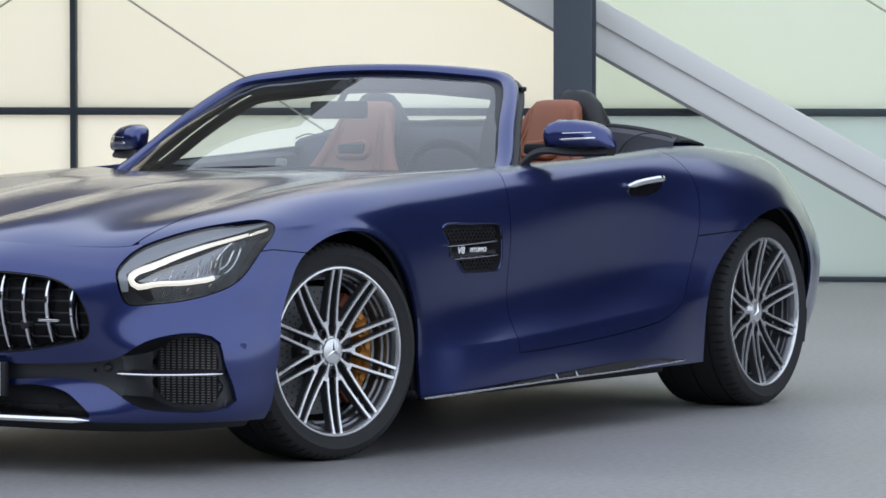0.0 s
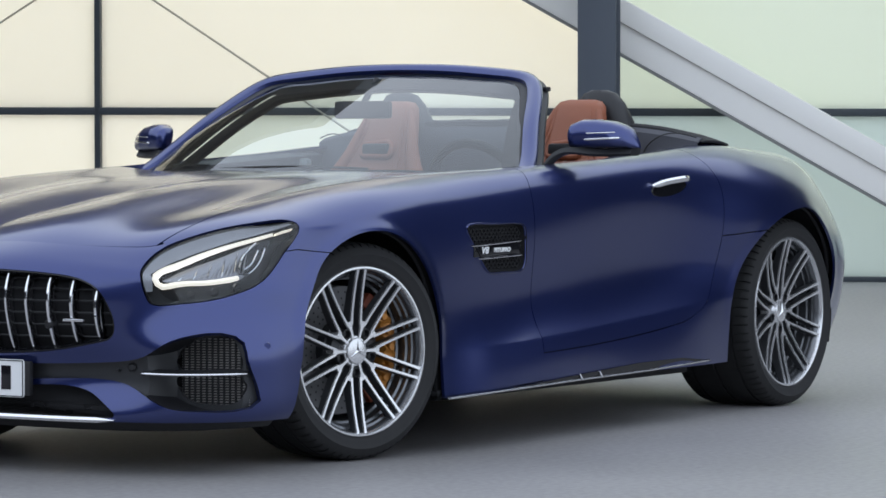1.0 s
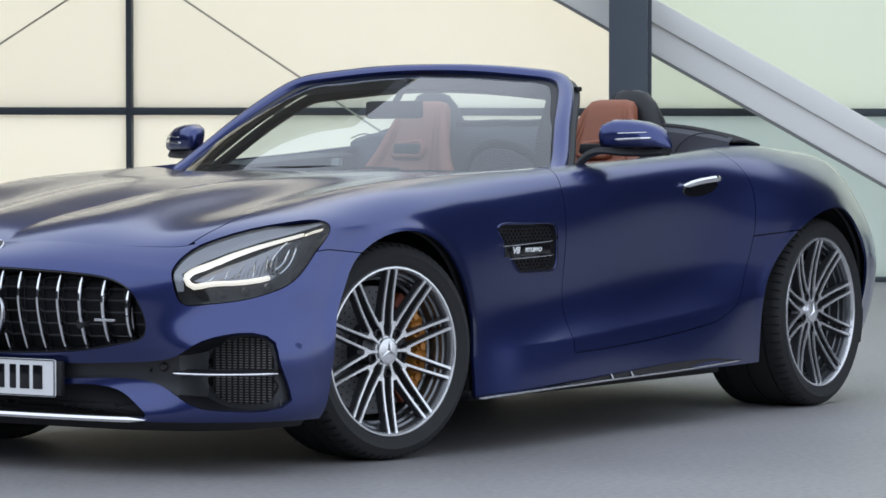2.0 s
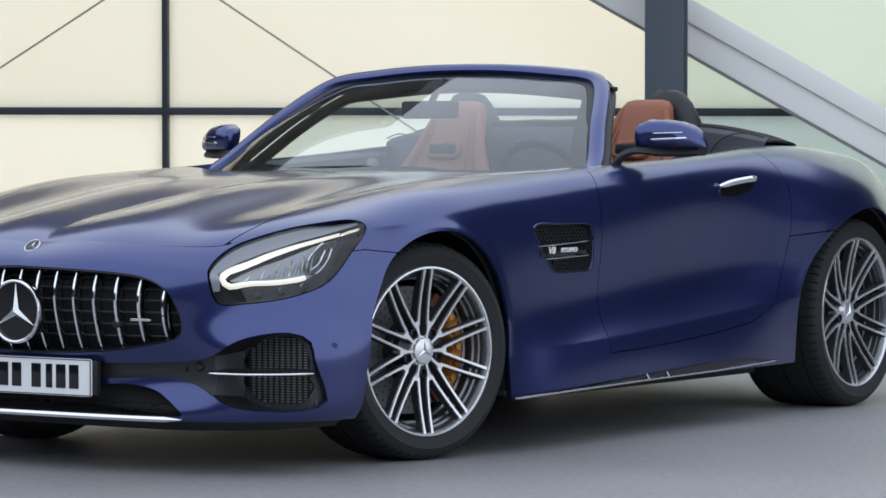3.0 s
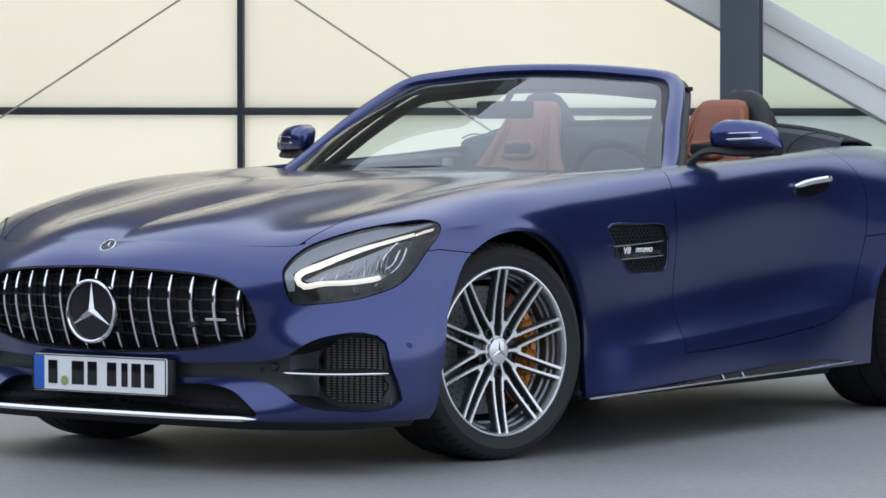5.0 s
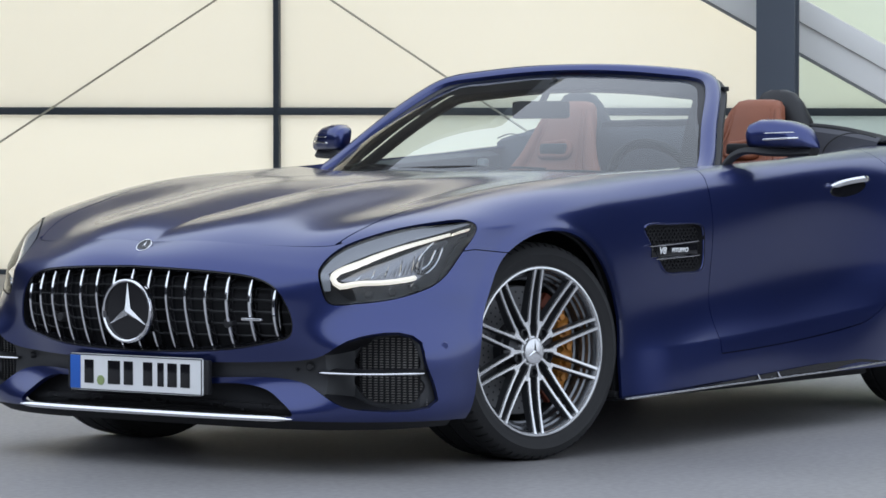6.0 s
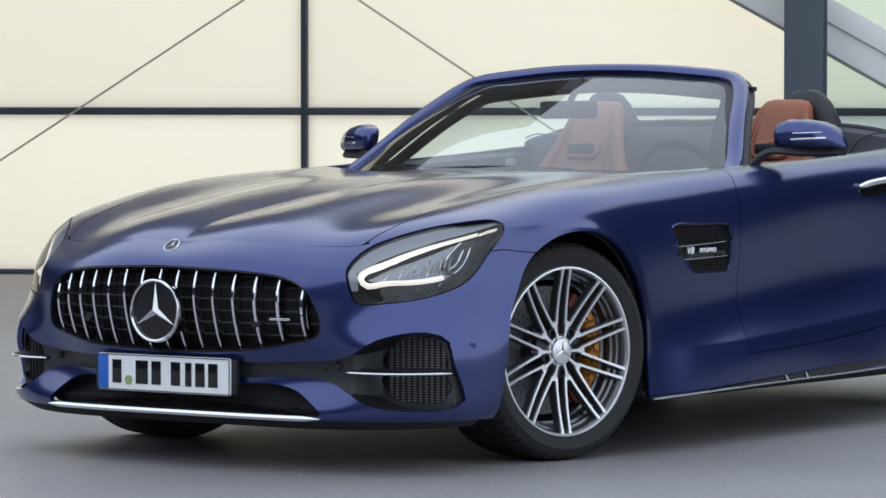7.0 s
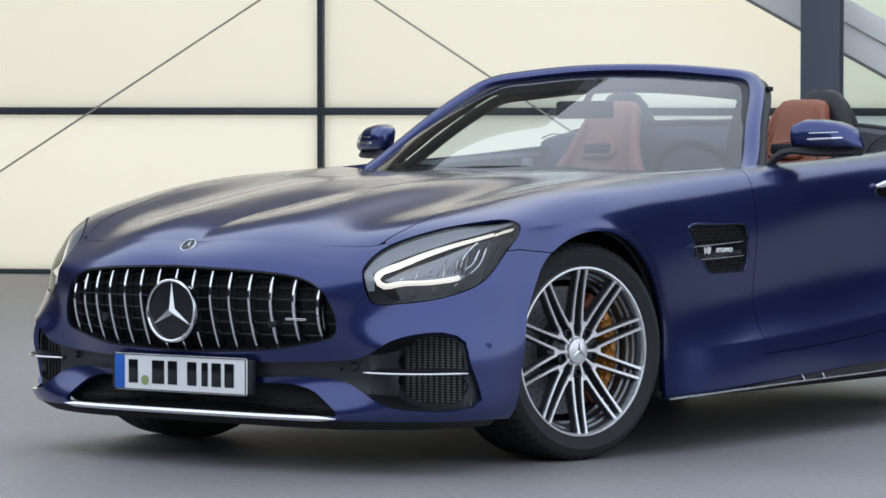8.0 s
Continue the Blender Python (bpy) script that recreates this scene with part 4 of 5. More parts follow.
    if caliper:
        vs, fs = [], []
        angs = np.radians(np.linspace(136, 220, 49))
        for i, a in enumerate(angs):
            wave = .0035 * math.sin(i * 1.05)
            for r, y in ((.148 + wave, -.088), (.158 + wave, -.072 + wave), (.190, -.068 + wave), (.204 - wave, -.078), (.207, -.14), (.148, -.14)):
                vs.append((r * math.cos(a), y, r * math.sin(a)))
        for i in range(48):
            for c in range(6):
                d = (c + 1) % 6
                fs.append((i * 6 + c, i * 6 + d, i * 6 + 6 + d, i * 6 + 6 + c))
        fs += [tuple(range(6))[::-1], tuple(288 + c for c in range(6))]
        mesh_object("brake_caliper", vs, fs, BRONZE, w, "bronze painted brake caliper")
        for deg in (146, 162, 178, 194, 210):
            a = radians(deg)
            v, f = revolve([(.0005, -.061), (.010, -.061), (.012, -.065), (.013, -.08)], 20)
            mesh_object("piston_boss", [(x + .176 * math.cos(a), y, z + .176 * math.sin(a)) for x, y, z in v], f, BRONZE, w)
        for deg in (126, 231):
            b = bmesh.new()
            a = radians(deg)
            box(b, (.05, .03, .035), (.178 * math.cos(a), -.10, .178 * math.sin(a)), .008, Matrix.Rotation(-a, 3, "Y"))
            part("caliper_bracket", b, RUST, w, "red-brown caliper bracket")
    return w


def place_wheel(w, at, turn):
    w.parent = car
    w.matrix_basis = pose(*at, 0, 0, turn)
    return w


fw = place_wheel(wheel(0.265, 0.332, 0.2585, True, .026), (0.036, .851, .332), -13.5)
rw = place_wheel(wheel(0.320, 0.3455, 0.2735, False, .036), (-AXLE, .932, .3455), 0)
copy_thing(fw, pose(0.036, -.851, .332, 0, 0, 180 - 13.5))
copy_thing(rw, pose(-AXLE, -.932, .3455, 0, 0, 180))

# wheel housings and floor pan
for x0, r, wide in ((.04, .41, .84), (-AXLE, .405, .90)):
    for side in (1, -1):
        vs, fs = [], []
        for i in range(33):
            a = radians(-18 + 216 * i / 32)
            c, q = r * math.cos(a), r * math.sin(a)
            vs += [(x0 + c, wide * side, .34 + q), (x0 + c, .50 * side, .34 + q), (x0, .49 * side, .34)]
        for i in range(32):
            fs += [(i * 3, i * 3 + 1, i * 3 + 4, i * 3 + 3), (i * 3 + 1, i * 3 + 2, i * 3 + 5, i * 3 + 4)]
        mesh_object("wheel_housing", vs, fs, INNER, car)
# dark block added behind the bumper to stop daylight showing through the intakes
b = bmesh.new()
box(b, (.46, 1.12, .40), (.50, 0, .36), .02)
part("front_dark_fill", b, INNER, car)
b = bmesh.new()
box(b, (3.6, 1.10, .06), (-1.35, 0, .15), .01)
box(b, (1.62, 1.66, .04), (-1.23, 0, .172), .01)
part("floor_pan", b, INNER, car)


# ---- windscreen, cabin and trim ----
FRAME = [(-.955, .80, .845), (-1.015, .780, .878), (-1.19, .690, 1.018), (-1.345, .610, 1.130), (-1.408, .555, 1.175), (-1.430, .44, 1.197), (-1.430, .25, 1.213), (-1.425, 0, 1.220)]
half = np.array(FRAME)
rim_line = curve(np.concatenate([half, (half * (1, -1, 1))[::-1][1:]]), 121)


def swept_frame(line, wide, deep, shift=0.0):
    """A rounded bar along the frame's line, lying flat on the windscreen."""
    mid = np.array([-1.05, 0, 1.0])
    vs, fs, n = [], [], len(line)
    sec = [(-1, .1), (-.8, .75), (-.2, 1.0), (.45, .85), (.9, .35), (1, -.2), (.6, -.8), (-.7, -.8)]
    for i in range(n):
        t = line[min(i + 1, n - 1)] - line[max(i - 1, 0)]
        t /= np.linalg.norm(t)
        out = line[i] - mid
        out[0] *= .6
        out -= t * (out @ t)
        face = np.cross(t, out)
        if face[0] + face[2] < 0:
            face = -face
        face /= np.linalg.norm(face)
        out = np.cross(face, t)
        if out @ (line[i] - mid) < 0:
            out = -out
        k = abs(line[i][1]) / .8
        for a, c in sec:
            vs.append(line[i] + out * (shift + a * wide * (.85 + .25 * k)) + face * c * deep)
    m = len(sec)
    for i in range(n - 1):
        for c in range(m):
            d = (c + 1) % m
            fs.append((i * m + c, i * m + d, i * m + m + d, i * m + m + c))
    fs += [tuple(range(m))[::-1], tuple((n - 1) * m + c for c in range(m))]
    return vs, fs


screen_frame = mesh_object("windscreen_frame", *swept_frame(rim_line, .026, .021, .006), PAINT, car)
seal = mesh_object("screen_seal", *swept_frame(rim_line, .016, .007, -.034), BLACK, screen_frame, "black band round the windscreen")
thin = mesh_object("rear_frame_trim", *swept_frame(rim_line - (.048, 0, .014), .026, .016, .002), BLACK, screen_frame, "black inner trim of the windscreen frame")

lining = mesh_object("pillar_lining", *swept_frame(rim_line - (.075, 0, .03), .034, .014, -.046), BLACK, screen_frame, "black lining inside the windscreen frame")

# glass: from the cowl to the header, bowed ahead in the middle
base = np.array([(-.72, 0, .868), (-.735, .25, .868), (-.80, .5, .866), (-.92, .70, .862), (-1.0, .768, .872)])
top = np.array([(-1.40, 0, 1.207), (-1.405, .20, 1.202), (-1.405, .38, 1.188), (-1.385, .51, 1.165), (-1.345, .575, 1.130)])
cage = np.array([base, base + (top - base) * .34 + (.018, 0, .017), base + (top - base) * .68 + (.014, 0, .013), top])
cage[1:3, -1] -= (.010, 0, .008)
glass_grid = surface(cage, 40, 40)
windscreen = skin_panel("windscreen", glass_grid, [], "clear raked windscreen", mat=GLASS, merge=True, depth=0)[0]
windscreen.visible_shadow = False
# printed black border on the inside of the glass
border = skin_panel("screen_border", inset(surface(cage, 90, 90), .0065), [lambda x, y, z, u, v: np.maximum(np.maximum(v - 3.40, u - 2.52), .10 - u)], "black printed border of the windscreen", mat=BLACK, merge=True, depth=0)[0]

# cowl and wipers below the glass
vs, fs = [], []
ys = np.linspace(-.78, .78, 50)
for y in ys:
    back = -.735 - .42 * abs(y) ** 2.4
    front = -.69 - .22 * y * y
    vs += [(front + .01, y, .850), (front - .005, y, .858), (min(back, front - .02) - .04, y, .862), (min(back, front - .02) - .06, y, .83)]
for i in range(49):
    for k in range(3):
        fs.append((i * 4 + k, i * 4 + k + 1, i * 4 + 5 + k, i * 4 + 4 + k))
mesh_object("cowl", vs, fs, BLACK, car, "black plastic cowl below the windscreen")
for a, c in (((-.80, .30, .879), (-.76, -.28, .877)), ((-.82, -.25, .879), (-.95, -.66, .884))):
    p = curve([a, tuple((Vector(a) + Vector(c)) / 2 + Vector((.03, 0, .008))), c], 20)
    v, f = tube(p, .0045, 6)
    mesh_object("wiper", v, f, BLACK, car, "black windscreen wiper")


def door_mirror(side):
    """A swept-back mirror on a flat black arm."""
    c = Vector((-1.235, .945, .988) if side > 0 else (-1.235, .928, .978))
    nu, nv = 30, 24
    vs, fs = [], []
    for i in range(nu + 1):
        t = i / nu
        along = -.095 + .215 * t
        tall = .096 * np.interp(t, [0, .04, .12, .3, .5, .7, .85, .95, 1], [.12, .52, .84, 1.0, 1.0, .93, .80, .62, .2])
        deep = .066 * np.interp(t, [0, .05, .15, .4, .7, .9, 1], [.1, .55, .85, 1, .95, .7, .15])
        for j in range(nv):
            a = 2 * math.pi * j / nv
            ca, sa = math.cos(a), math.sin(a)
            x = deep * math.copysign(abs(ca) ** .75, ca)
            z = -.040 + tall * (.5 + .5 * math.copysign(abs(sa) ** .7, sa))
            vs.append((max(x, -.45 * deep) - along * .42, along, z))
    for i in range(nu):
        for j in range(nv):
            k = (j + 1) % nv
            fs.append((i * nv + j, i * nv + k, i * nv + nv + k, i * nv + nv + j))
    fs += [tuple(range(nv))[::-1], tuple(nu * nv + j for j in range(nv))]
    put = lambda p: (c.x + p[0], side * (c.y + p[1] - .22 * max(p[2] + .04, 0)), c.z + p[2])
    flip = (lambda q: [tuple(reversed(x)) for x in q]) if side < 0 else (lambda q: q)
    house = mesh_object("door_mirror", [put(p) for p in vs], flip(fs), PAINT, car, "blue door mirror on a black arm")
    # indicator strip and the crease above it, laid on the housing's front
    def front(t, z):
        along = -.095 + .215 * t
        tall = .096 * np.interp(t, [0, .04, .12, .3, .5, .7, .85, .95, 1], [.12, .52, .84, 1.0, 1.0, .93, .80, .62, .2])
        deep = .066 * np.interp(t, [0, .05, .15, .4, .7, .9, 1], [.1, .55, .85, 1, .95, .7, .15])
        sa = abs(min(max(((z + .040) / tall - .5) * 2, -.98), .98)) ** (1 / .7)
        return (deep * max(1 - sa * sa, 0) ** .375 - along * .42 + .001, along, z)
    st = [front(t, -.016 + .012 * t) for t in np.linspace(.34, .84, 24)]
    v, f = tube([put(p) for p in st], [.0008] + [.0030] * 22 + [.0008], 8, squash=1.3)
    mesh_object("indicator", v, f, CHROME, house, "clear indicator strip")
    st = [front(t, .006 + .008 * t) for t in np.linspace(.40, .80, 24)]
    v, f = tube([put(p) for p in st], [.0008] + [.0020] * 22 + [.0008], 8)
    mesh_object("mirror_crease", v, f, CHROME, house, "thin bright upper strip of the indicator")
    # arm: from the door's shoulder out under the housing
    path = curve([(.16, -.125, -.110), (.125, -.115, -.075), (.085, -.095, -.052), (.02, -.03, -.052), (-.05, .10, -.052)], 24)
    vs, fs = [], []
    for i, p in enumerate(path):
        w = np.interp(i, [0, 6, 12, 23], [.028, .026, .034, .036])
        h = np.interp(i, [0, 8, 13, 23], [.012, .011, .014, .013])
        vs += [put(p + q) for q in (np.array([w, 0, -h * .4]), np.array([w * .6, 0, h]), np.array([-w * .9, 0, h]), np.array([-w, 0, 0]), np.array([-w * .6, 0, -h]), np.array([w * .7, 0, -h]))]
    for i in range(23):
        for k in range(6):
            m = (k + 1) % 6
            fs.append((i * 6 + k, i * 6 + m, i * 6 + 6 + m, i * 6 + 6 + k))
    fs += [tuple(range(6))[::-1], tuple(138 + k for k in range(6))]
    mesh_object("mirror_arm", vs, flip(fs), BLACK, house, "black mirror arm")
    vs = [put((-.031 - (a * .085) * .42, a * .085, b)) for a, b in ((-.75, -.026), (.8, -.026), (.8, .004), (-.75, .030))]
    mesh_object("mirror_glass", vs, [(0, 1, 2, 3)], MIRROR, house, "mirror glass", smooth=False)


door_mirror(1)
door_mirror(-1)

# door handles and their recesses
for side, panel in ((1, doors[0]), (-1, doors[1])):
    def skin_y(x, z):
        """How far out the door's skin lies near the handle."""
        return float(np.interp(-x, (1.60, 1.66, 1.72, 1.78, 1.83), (.928, .930, .9325, .9358, .9395))) - .10 * max(z - .80, 0)
    pts = curve([(-1.598, .930, .817), (-1.622, .945, .825), (-1.712, .955, .837), (-1.80, .957, .842), (-1.838, .944, .838)], 24)
    vs, fs = [], []
    for i, (x, y, z) in enumerate(pts):
        tall = .0105 * min(1, .35 + min(i, 23 - i) / 4)
        vs += [(x, (y + o) * side, z + h * tall) for o, h in ((.004, 1), (.009, .35), (.008, -.5), (.003, -1), (-.006, -.8), (-.006, .8))]
    for i in range(23):
        fs += [(i * 6 + k, i * 6 + (k + 1) % 6, i * 6 + 6 + (k + 1) % 6, i * 6 + 6 + k) for k in range(6)]
    fs += [tuple(range(6))[::-1], tuple(138 + k for k in range(6))]
    mesh_object("door_handle", vs, fs, CHROME, panel, "chrome door handle")
    # the cup: a slightly raised patch with a rolled rim, black for the recess's shade
    vs, fs = [], []
    for shrink, proud in ((1.0, -.001), (.95, .003), (.86, .0025), (.6, .0015), (.3, .001)):
        for q in np.linspace(0, 2 * math.pi, 33)[:-1]:
            x, z = -1.716 + .116 * shrink * math.cos(q), .811 - .10 * .116 * shrink * math.cos(q) + .029 * shrink * math.sin(q)
            vs.append((x, (skin_y(x, z) + proud) * side, z))
    for k in range(4):
        fs += [(k * 32 + i, k * 32 + (i + 1) % 32, k * 32 + 32 + (i + 1) % 32, k * 32 + 32 + i) for i in range(32)]
    fs.append(tuple(128 + i for i in range(32)))
    mesh_object("handle_cup", vs, fs, GLOSS, panel, "gloss black patch for the shaded recess behind the handle")

# side vents: dark lined pocket, mesh and two bright bars
for side, panel in ((1, fenders[0]), (-1, fenders[1])):
    n = len(VENT)
    rim_o, rim_i = [(x, .913, z) for x, z in VENT], [(x * .985 - .009, .885, .63 + (z - .63) * .94) for x, z in VENT]
    vs = rim_o + rim_i + [(-.62, .884, .63)]
    fs = [(i, (i + 1) % n, n + (i + 1) % n, n + i) for i in range(n)] + [(n + i, n + (i + 1) % n, 2 * n) for i in range(n)]
    pocket = mesh_object("side_vent", [(x, y * side, z) for x, y, z in vs], fs, INNER, panel, "black mesh side vent with two chrome bars")
    pocket.location.y = .006 * side
    v, f = tube([(x, .9065 * side, z) for x, z in VENT], .0035, 8, closed=True)
    mesh_object("vent_rim", v, f, PAINT, pocket)
    b = bmesh.new()
    for k in range(-14, 15):
        for way in (1, -1):
            x0 = -.615 + k * .022
            run = [(x0 + way * (t - .5) * .17, .63 + (t - .5) * .17) for t in np.linspace(0, 1, 18)]
            ok = [p for p in run if in_outline(np.array([p[0]]), np.array([p[1]]), VENT)[0] > .006]
            if len(ok) > 1:
                a, c = Vector((ok[0][0], .892 * side, ok[0][1])), Vector((ok[-1][0], .892 * side, ok[-1][1]))
                d = (c - a).normalized()
                box(b, ((c - a).length, .006, .004), (a + c) / 2, 0, Matrix((d, Vector((0, 1, 0)), d.cross(Vector((0, 1, 0))))).transposed())
    part("vent_mesh", b, BLACK, pocket, smooth=False)
    for z0, z1, x0, x1 in ((.640, .652, -.462, -.760), (.599, .606, -.502, -.765)):
        v, f = tube([(x, (.918 + .006 * math.sin(math.pi * t)) * side, z0 + (z1 - z0) * t) for t, x in zip(np.linspace(0, 1, 12), np.linspace(x0, x1, 12))], [.0015] + [.0032] * 10 + [.0015], 8)
        mesh_object("vent_bar", v, f, CHROME, pocket, "chrome bar")
    b = bmesh.new()
    box(b, (.27, .01, .040), (-.625, .906 * side, .624), .002)
    part("badge_bar", b, GLOSS, pocket)
    for body, size, along, wide in (("V8", .030, -.545, 1.25), ("BITURBO", .019, -.648, 1.25)):
        text = bpy.data.curves.new("badge_text", "FONT")
        text.body, text.size, text.extrude, text.offset, text.shear = body, size, .0012, .0007, .25
        text.align_x, text.align_y = "CENTER", "CENTER"
        probe = bpy.data.objects.new("badge_text", text)
        me = bpy.data.meshes.new_from_object(probe)
        bpy.data.objects.remove(probe)
        me.materials.clear()
        me.materials.append(PLATEWHITE)
        words = new("badge_text", me)
        words.parent = pocket
        words.matrix_basis = pose(along, .9150 * side, .624, 90, 0, 180 if side > 0 else 0) @ Matrix.Diagonal((wide, 1, 1, 1))

# sill blades with a bright edge
for side in (1, -1):
    xs = np.linspace(-.26, -1.95, 50)
    lowz = np.interp(xs, [-1.95, -1.52, -1.07, -.26], [.205, .193, .188, .174])
    high = np.interp(xs, [-1.95, -1.75, -1.45, -1.07, -.7, -.26], [.205, .224, .222, .205, .188, .175])
    vs, fs = [], []
    for x, a, c in zip(xs, lowz, high):
        vs += [(x, .925 * side, c + .003), (x, .968 * side, c), (x, .966 * side, a + .004), (x, .970 * side, a - .003), (x, .90 * side, a - .006)]
    for i in range(49):
        for k in range(4):
            fs.append((i * 5 + k, i * 5 + k + 1, i * 5 + 6 + k, i * 5 + 5 + k))
    blade = mesh_object("sill_blade", vs, fs, GLOSS, car, "gloss black sill blade with a bright edge", smooth=False)
    v, f = tube([(x, .970 * side, a) for x, a in zip(xs, lowz)], [.001] + [.0032] * 48 + [.001], 8)
    mesh_object("blade_edge", v, f, SATIN, blade, "bright metal edge")
    for x in (-1.06, -1.19):
        v, f = tube([(x + .008, .970 * side, .209), (x - .010, .972 * side, .188)], .003, 8)
        mesh_object("blade_tick", v, f, CHROME, blade)
    b = bmesh.new()
    box(b, (1.58, .05, .018), (-1.08, .885 * side, .186), .007)
    part("sill_underside", b, INNER, car)


def loft(rows, sides=None):
    """Faces over rows of points, each row a closed ring, with capped ends."""
    m = len(rows[0])
    vs = [tuple(p) for r in rows for p in r]
    fs = [(i * m + k, i * m + (k + 1) % m, (i + 1) * m + (k + 1) % m, (i + 1) * m + k) for i in range(len(rows) - 1) for k in range(m)]
    fs += [tuple(range(m))[::-1], tuple((len(rows) - 1) * m + k for k in range(m))]
    return vs, fs


def ring_at(c, wide, deep, power=.6, n=24):
    out = []
    for k in range(n):
        a = 2 * math.pi * k / n
        ca, sa = math.cos(a), math.sin(a)
        out.append((c[0] + deep * math.copysign(abs(ca) ** power, ca), c[1] + wide * math.copysign(abs(sa) ** power, sa), c[2]))
    return out


SEAT = -.045


def seat(y):
    """A shell seat with a built-in head restraint."""
    rows = []
    for z, x, w, d in ((.34, SEAT - 1.62, .23, .07), (.50, SEAT - 1.68, .25, .075), (.66, SEAT - 1.76, .24, .072), (.78, SEAT - 1.82, .20, .066), (.86, SEAT - 1.86, .155, .060), (.93, SEAT - 1.895, .128, .056), (.99, SEAT - 1.92, .115, .053), (1.05, SEAT - 1.942, .105, .050),
                       (1.095, SEAT - 1.955, .096, .046), (1.115, SEAT - 1.962, .080, .036), (1.122, SEAT - 1.966, .05, .02)):
        rows.append(ring_at((x, y, z), w, d))
    s = mesh_object("seat", *loft(rows), LEATHER, car, "tan leather sports seat")
    for side in (-1, 1):
        p = curve([(SEAT - 1.60, y + side * .25, .40), (SEAT - 1.70, y + side * .25, .62), (SEAT - 1.80, y + side * .205, .79), (SEAT - 1.85, y + side * .150, .89), (SEAT - 1.90, y + side * .112, 1.01), (SEAT - 1.93, y + side * .086, 1.085)], 24)
        v, f = tube(p, np.interp(range(24), [0, 8, 16, 23], [.05, .05, .032, .012]), 12)
        mesh_object("bolster", v, f, LEATHER, s)
    v, f = tube(curve([(SEAT - 1.845, y - .055, .960), (SEAT - 1.855, y, .966), (SEAT - 1.845, y + .055, .960), (SEAT - 1.83, y + .062, .925), (SEAT - 1.825, y, .918), (SEAT - 1.83, y - .062, .925), (SEAT - 1.845, y - .055, .960)], 40), .012, 10)
    mesh_object("slot_rim", v, f, LEATHER, s)
    b = bmesh.new()
    box(b, (.03, .115, .045), (SEAT - 1.832, y, .942), .012)
    part("belt_slot", b, DARKLEATHER, s, "dark opening in the backrest")
    for off in (-.072, .072):
        v, f = tube(curve([(SEAT - 1.775, y + off * 1.6, .80), (SEAT - 1.83, y + off * 1.4, .92), (SEAT - 1.885, y + off * 1.1, 1.02), (SEAT - 1.915, y + off, 1.09)], 16), .003, 6)
        mesh_object("seam", v, f, LEATHER, s)
    b = bmesh.new()
    box(b, (.52, .50, .16), (SEAT - 1.36, y, .34), .05)
    part("cushion", b, LEATHER, s)
    return s


seat(.41)
seat(-.395)
for side in (1, -1):
    # fairing and hoop behind each seat
    rows = []
    for z, w, d, x in ((.80, .17, .10, -2.16), (.95, .145, .085, -2.14), (1.05, .118, .065, -2.12), (1.11, .092, .05, -2.11), (1.145, .064, .036, -2.105), (1.158, .03, .018, -2.10)):
        rows.append(ring_at((x, side * .432, z), w, d, .75))
    mesh_object("roll_hoop", *loft(rows), BLACK, car, "black roll-over hoop behind the seat")

# folded roof cover: an upright front lining that turns over into the soft top's cloth
def cover_top(y):
    return 1.042 - .072 * (abs(y) / .93) ** 3.2


yy = np.linspace(-.865, .865, 61)
lining = [[(-2.055, y * .95, .80) for y in yy], [(-2.07 - .06 * (abs(y) / .93) ** 4, y * .95, .5 * (.86 + cover_top(y))) for y in yy], [(-2.085 - .05 * (abs(y) / .93) ** 4, y * .95, cover_top(y) - .018) for y in yy],
          [(-2.10 - .07 * (abs(y) / .93) ** 4, y * .95, cover_top(y) - .004) for y in yy]]
def cloth_row(x, pull, drop, wave):
    out = []
    for y in yy:
        e = abs(y) / .865
        out.append((x - .10 * e ** 4, y * pull * .935, cover_top(y) - .022 * max(0, (e - .8) / .2) ** 2 + .008 - drop * (1 - .75 * e ** 5) + .001 * math.sin(y * wave)))
    return out


cloth = [cloth_row(-2.085, 1.0, .022, 31), cloth_row(-2.09, 1.0, .006, 31), cloth_row(-2.105, 1.0, 0, 31), cloth_row(-2.17, .995, .002, 23), cloth_row(-2.27, .98, .018, 19), cloth_row(-2.35, .95, .05, 17), cloth_row(-2.39, .93, .10, 17)]
for name, rows, mat, label in (("cover_lining", lining, DARKGREY, "dark grey lining behind the seats"), ("roof_cover", cloth, CLOTH, "folded black soft top")):
    m = len(yy)
    fs = [(i * m + k, i * m + k + 1, i * m + m + k + 1, i * m + m + k) for i in range(len(rows) - 1) for k in range(m - 1)]
    ob = mesh_object(name, [p for r in rows for p in r], fs, mat, car, label)
    thick(ob, .008, 0)
for side in (1, -1):
    v, f = tube(curve([(-2.062, side * .62, .86), (-2.072, side * .64, .95), (-2.09, side * .72, 1.0), (-2.12, side * .82, .985)], 20), .0025, 6)
    mesh_object("lining_seam", v, f, BLACK, car)
    b = bmesh.new()
    box(b, (.03, .018, .016), (-1.425, side * .615, 1.150), .004)
    part("roof_latch", b, BLACK, screen_frame)
b = bmesh.new()
box(b, (.06, 1.66, .54), (-2.12, 0, .56), .02)
part("rear_bulkhead", b, DARKLEATHER, car)

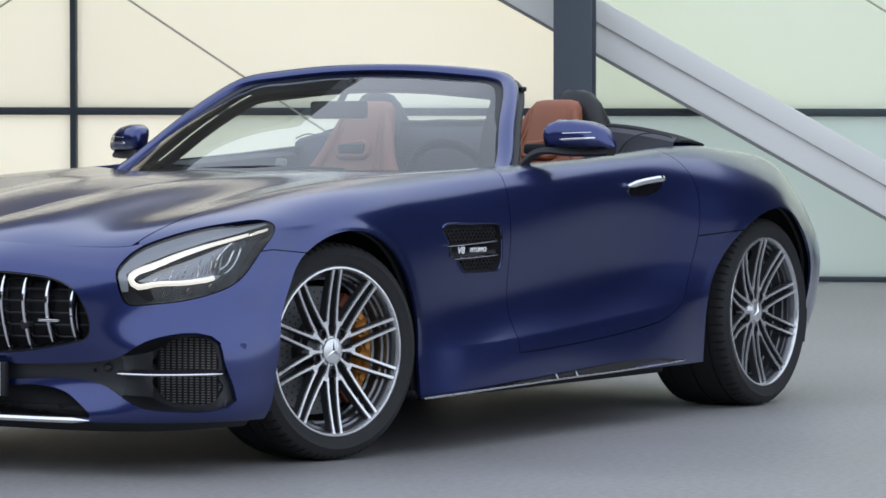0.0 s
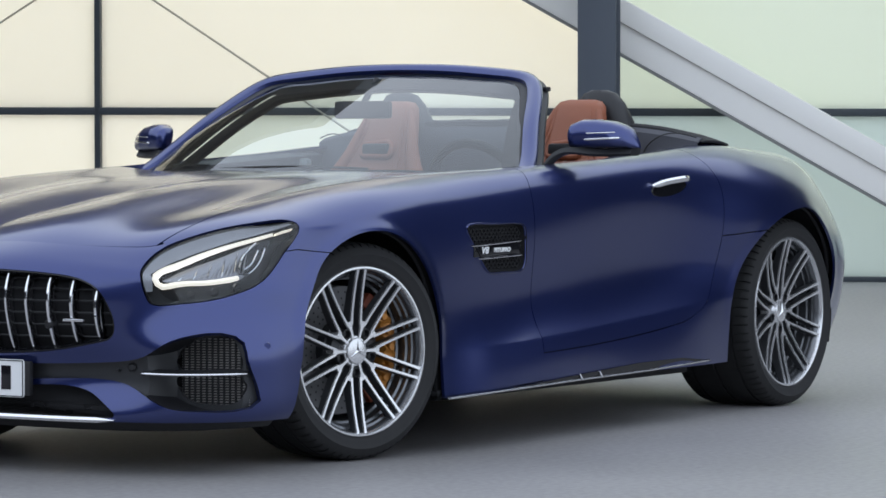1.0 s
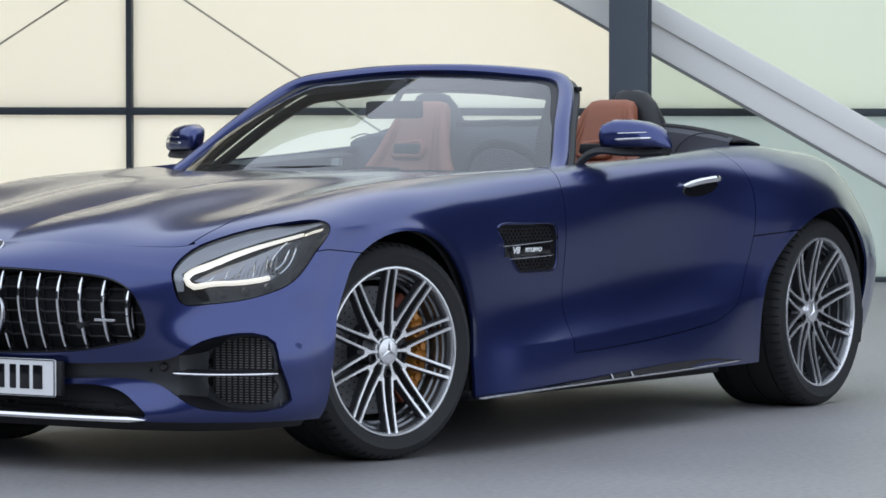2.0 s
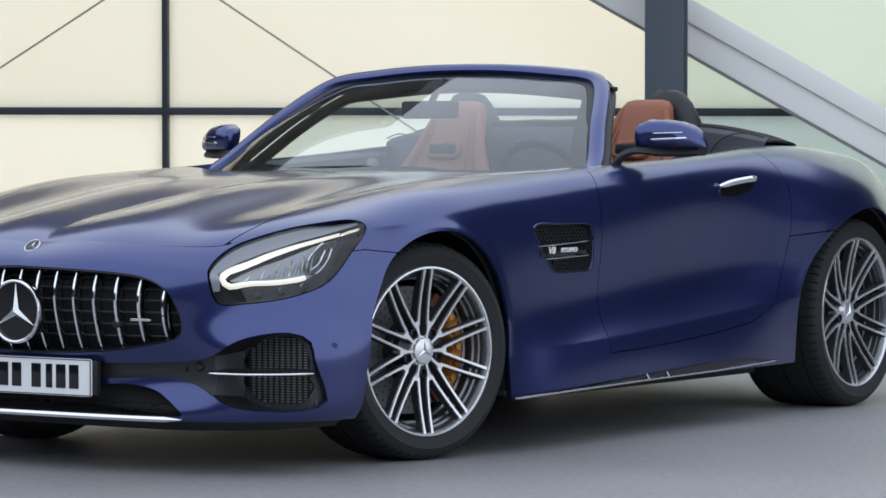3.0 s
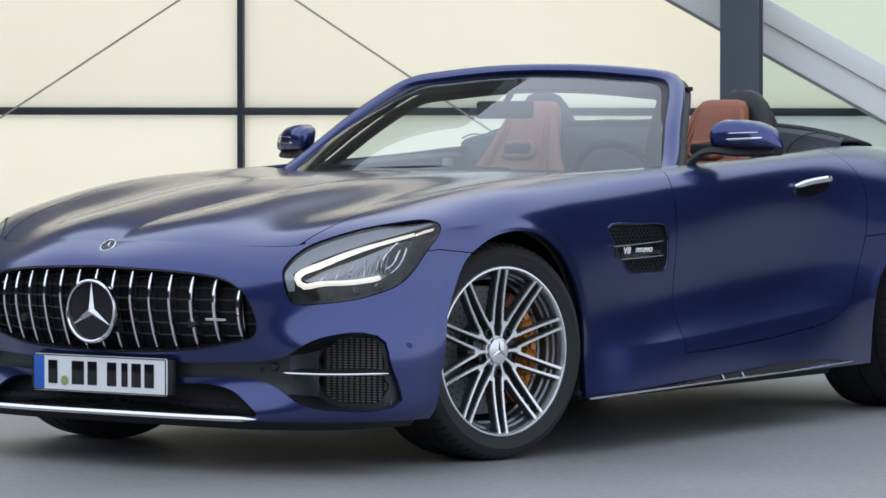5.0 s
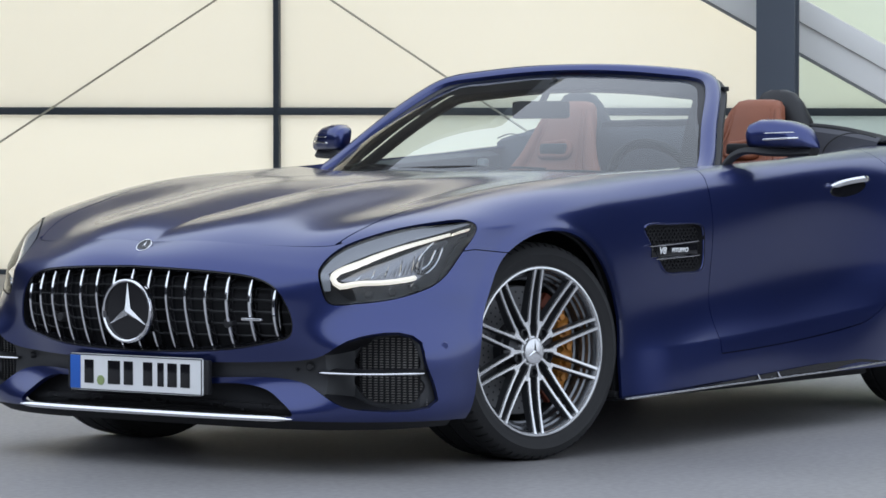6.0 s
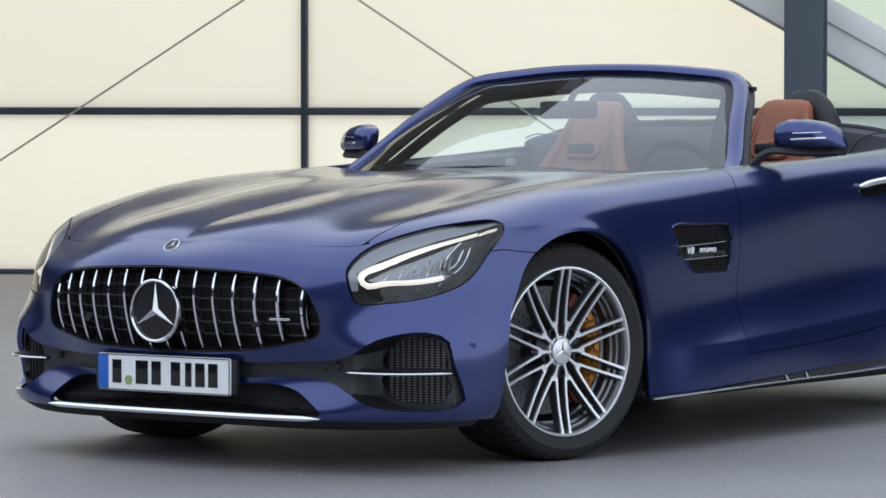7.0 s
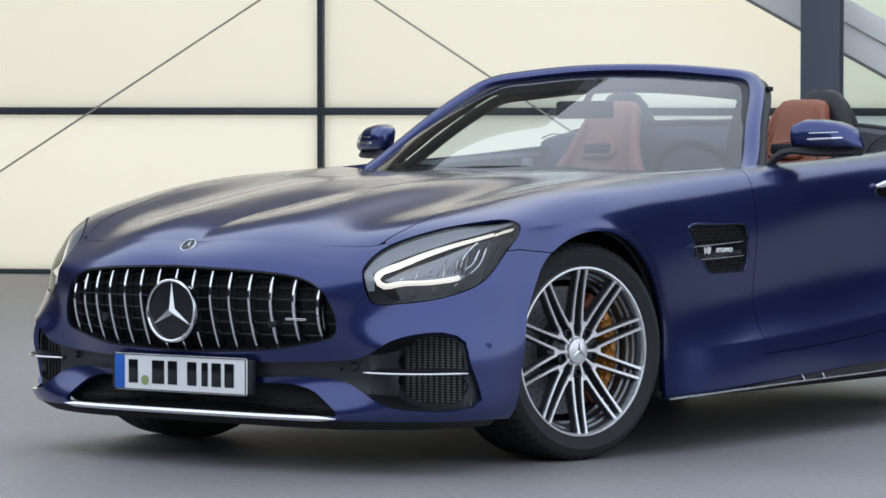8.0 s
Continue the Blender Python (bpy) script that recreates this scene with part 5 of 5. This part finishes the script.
# dashboard, steering wheel, door linings, inner mirror
rows = []
for y in np.linspace(-.80, .80, 41):
    hump = .012 * math.exp(-((y - .40) / .2) ** 2)
    back = -.05 * (1 - (y / .8) ** 2)
    rows.append([(x + back, y, z) for x, z in ((-.88, .60), (-.86, .835), (-.98, .852), (-1.16, .858 + hump), (-1.24, .845 + hump), (-1.27, .80), (-1.24, .72), (-1.20, .60))])
mesh_object("dashboard", *loft(rows), DARKLEATHER, car, "dark leather dashboard")
sw = new("steering_wheel")
sw.parent = car
m = pose(-1.33, .40, .80, 0, -66, 0)
v, f = tube([(.18 * math.cos(a), .18 * math.sin(a), 0) for a in np.linspace(0, 2 * math.pi, 49)[:-1]], .016, 10, closed=True)
wheel_rim = mesh_object("steering_rim", [m @ Vector(p) for p in v], f, DARKLEATHER, sw)
b = bmesh.new()
box(b, (.11, .13, .05), (0, 0, -.01), .02)
box(b, (.03, .34, .012), (0, 0, 0), .004)
bmesh.ops.transform(b, matrix=m, verts=b.verts[:])
part("steering_boss", b, DARKLEATHER, sw)
for side in (1, -1):
    rows = []
    for x in np.linspace(-.98, -2.05, 24):
        t = (-.98 - x) / 1.07
        zt = np.interp(t, [0, .25, .8, 1], [.878, .893, .925, .935])
        rows.append([(x, side * y, z) for y, z in ((.875, zt - .02), (.80, zt + .004), (.765, zt - .012), (.745, .70), (.76, .40), (.875, .40))])
    mesh_object("door_lining", *loft(rows), DARKLEATHER, car, "dark leather door lining")
b = bmesh.new()
box(b, (.025, .235, .062), (-1.30, -.06, 1.082), .012)
part("inner_mirror", b, BLACK, car, "black rear-view mirror")
v, f = tube([(-1.30, -.06, 1.10), (-1.33, -.05, 1.15), (-1.36, -.04, 1.19)], .012, 8)
mesh_object("inner_mirror_stem", v, f, BLACK, car)
for side in (1, -1):
    rows = [[(-1.445 + a, side * y + c, z + d) for a, c, d in ((0, 0, .008), (-.10, 0, .0), (-.10, 0, -.012), (0, 0, -.010))] for y, z in ((.05, 1.205), (.25, 1.198), (.44, 1.178), (.52, 1.150))]
    mesh_object("sun_visor", *loft(rows), DARKLEATHER, car)
b = bmesh.new()
box(b, (1.3, 1.5, .04), (-1.5, 0, .27), .01)
part("cabin_floor", b, DARKLEATHER, car)
# white block whose colour stands in for a bright glint on the dashboard
b = bmesh.new()
box(b, (.03, .034, .030), (-.90, -.024, .899), .010)
part("dash_glint", b, PLATEWHITE, car, "small white block for the glint of a sensor on the dashboard")
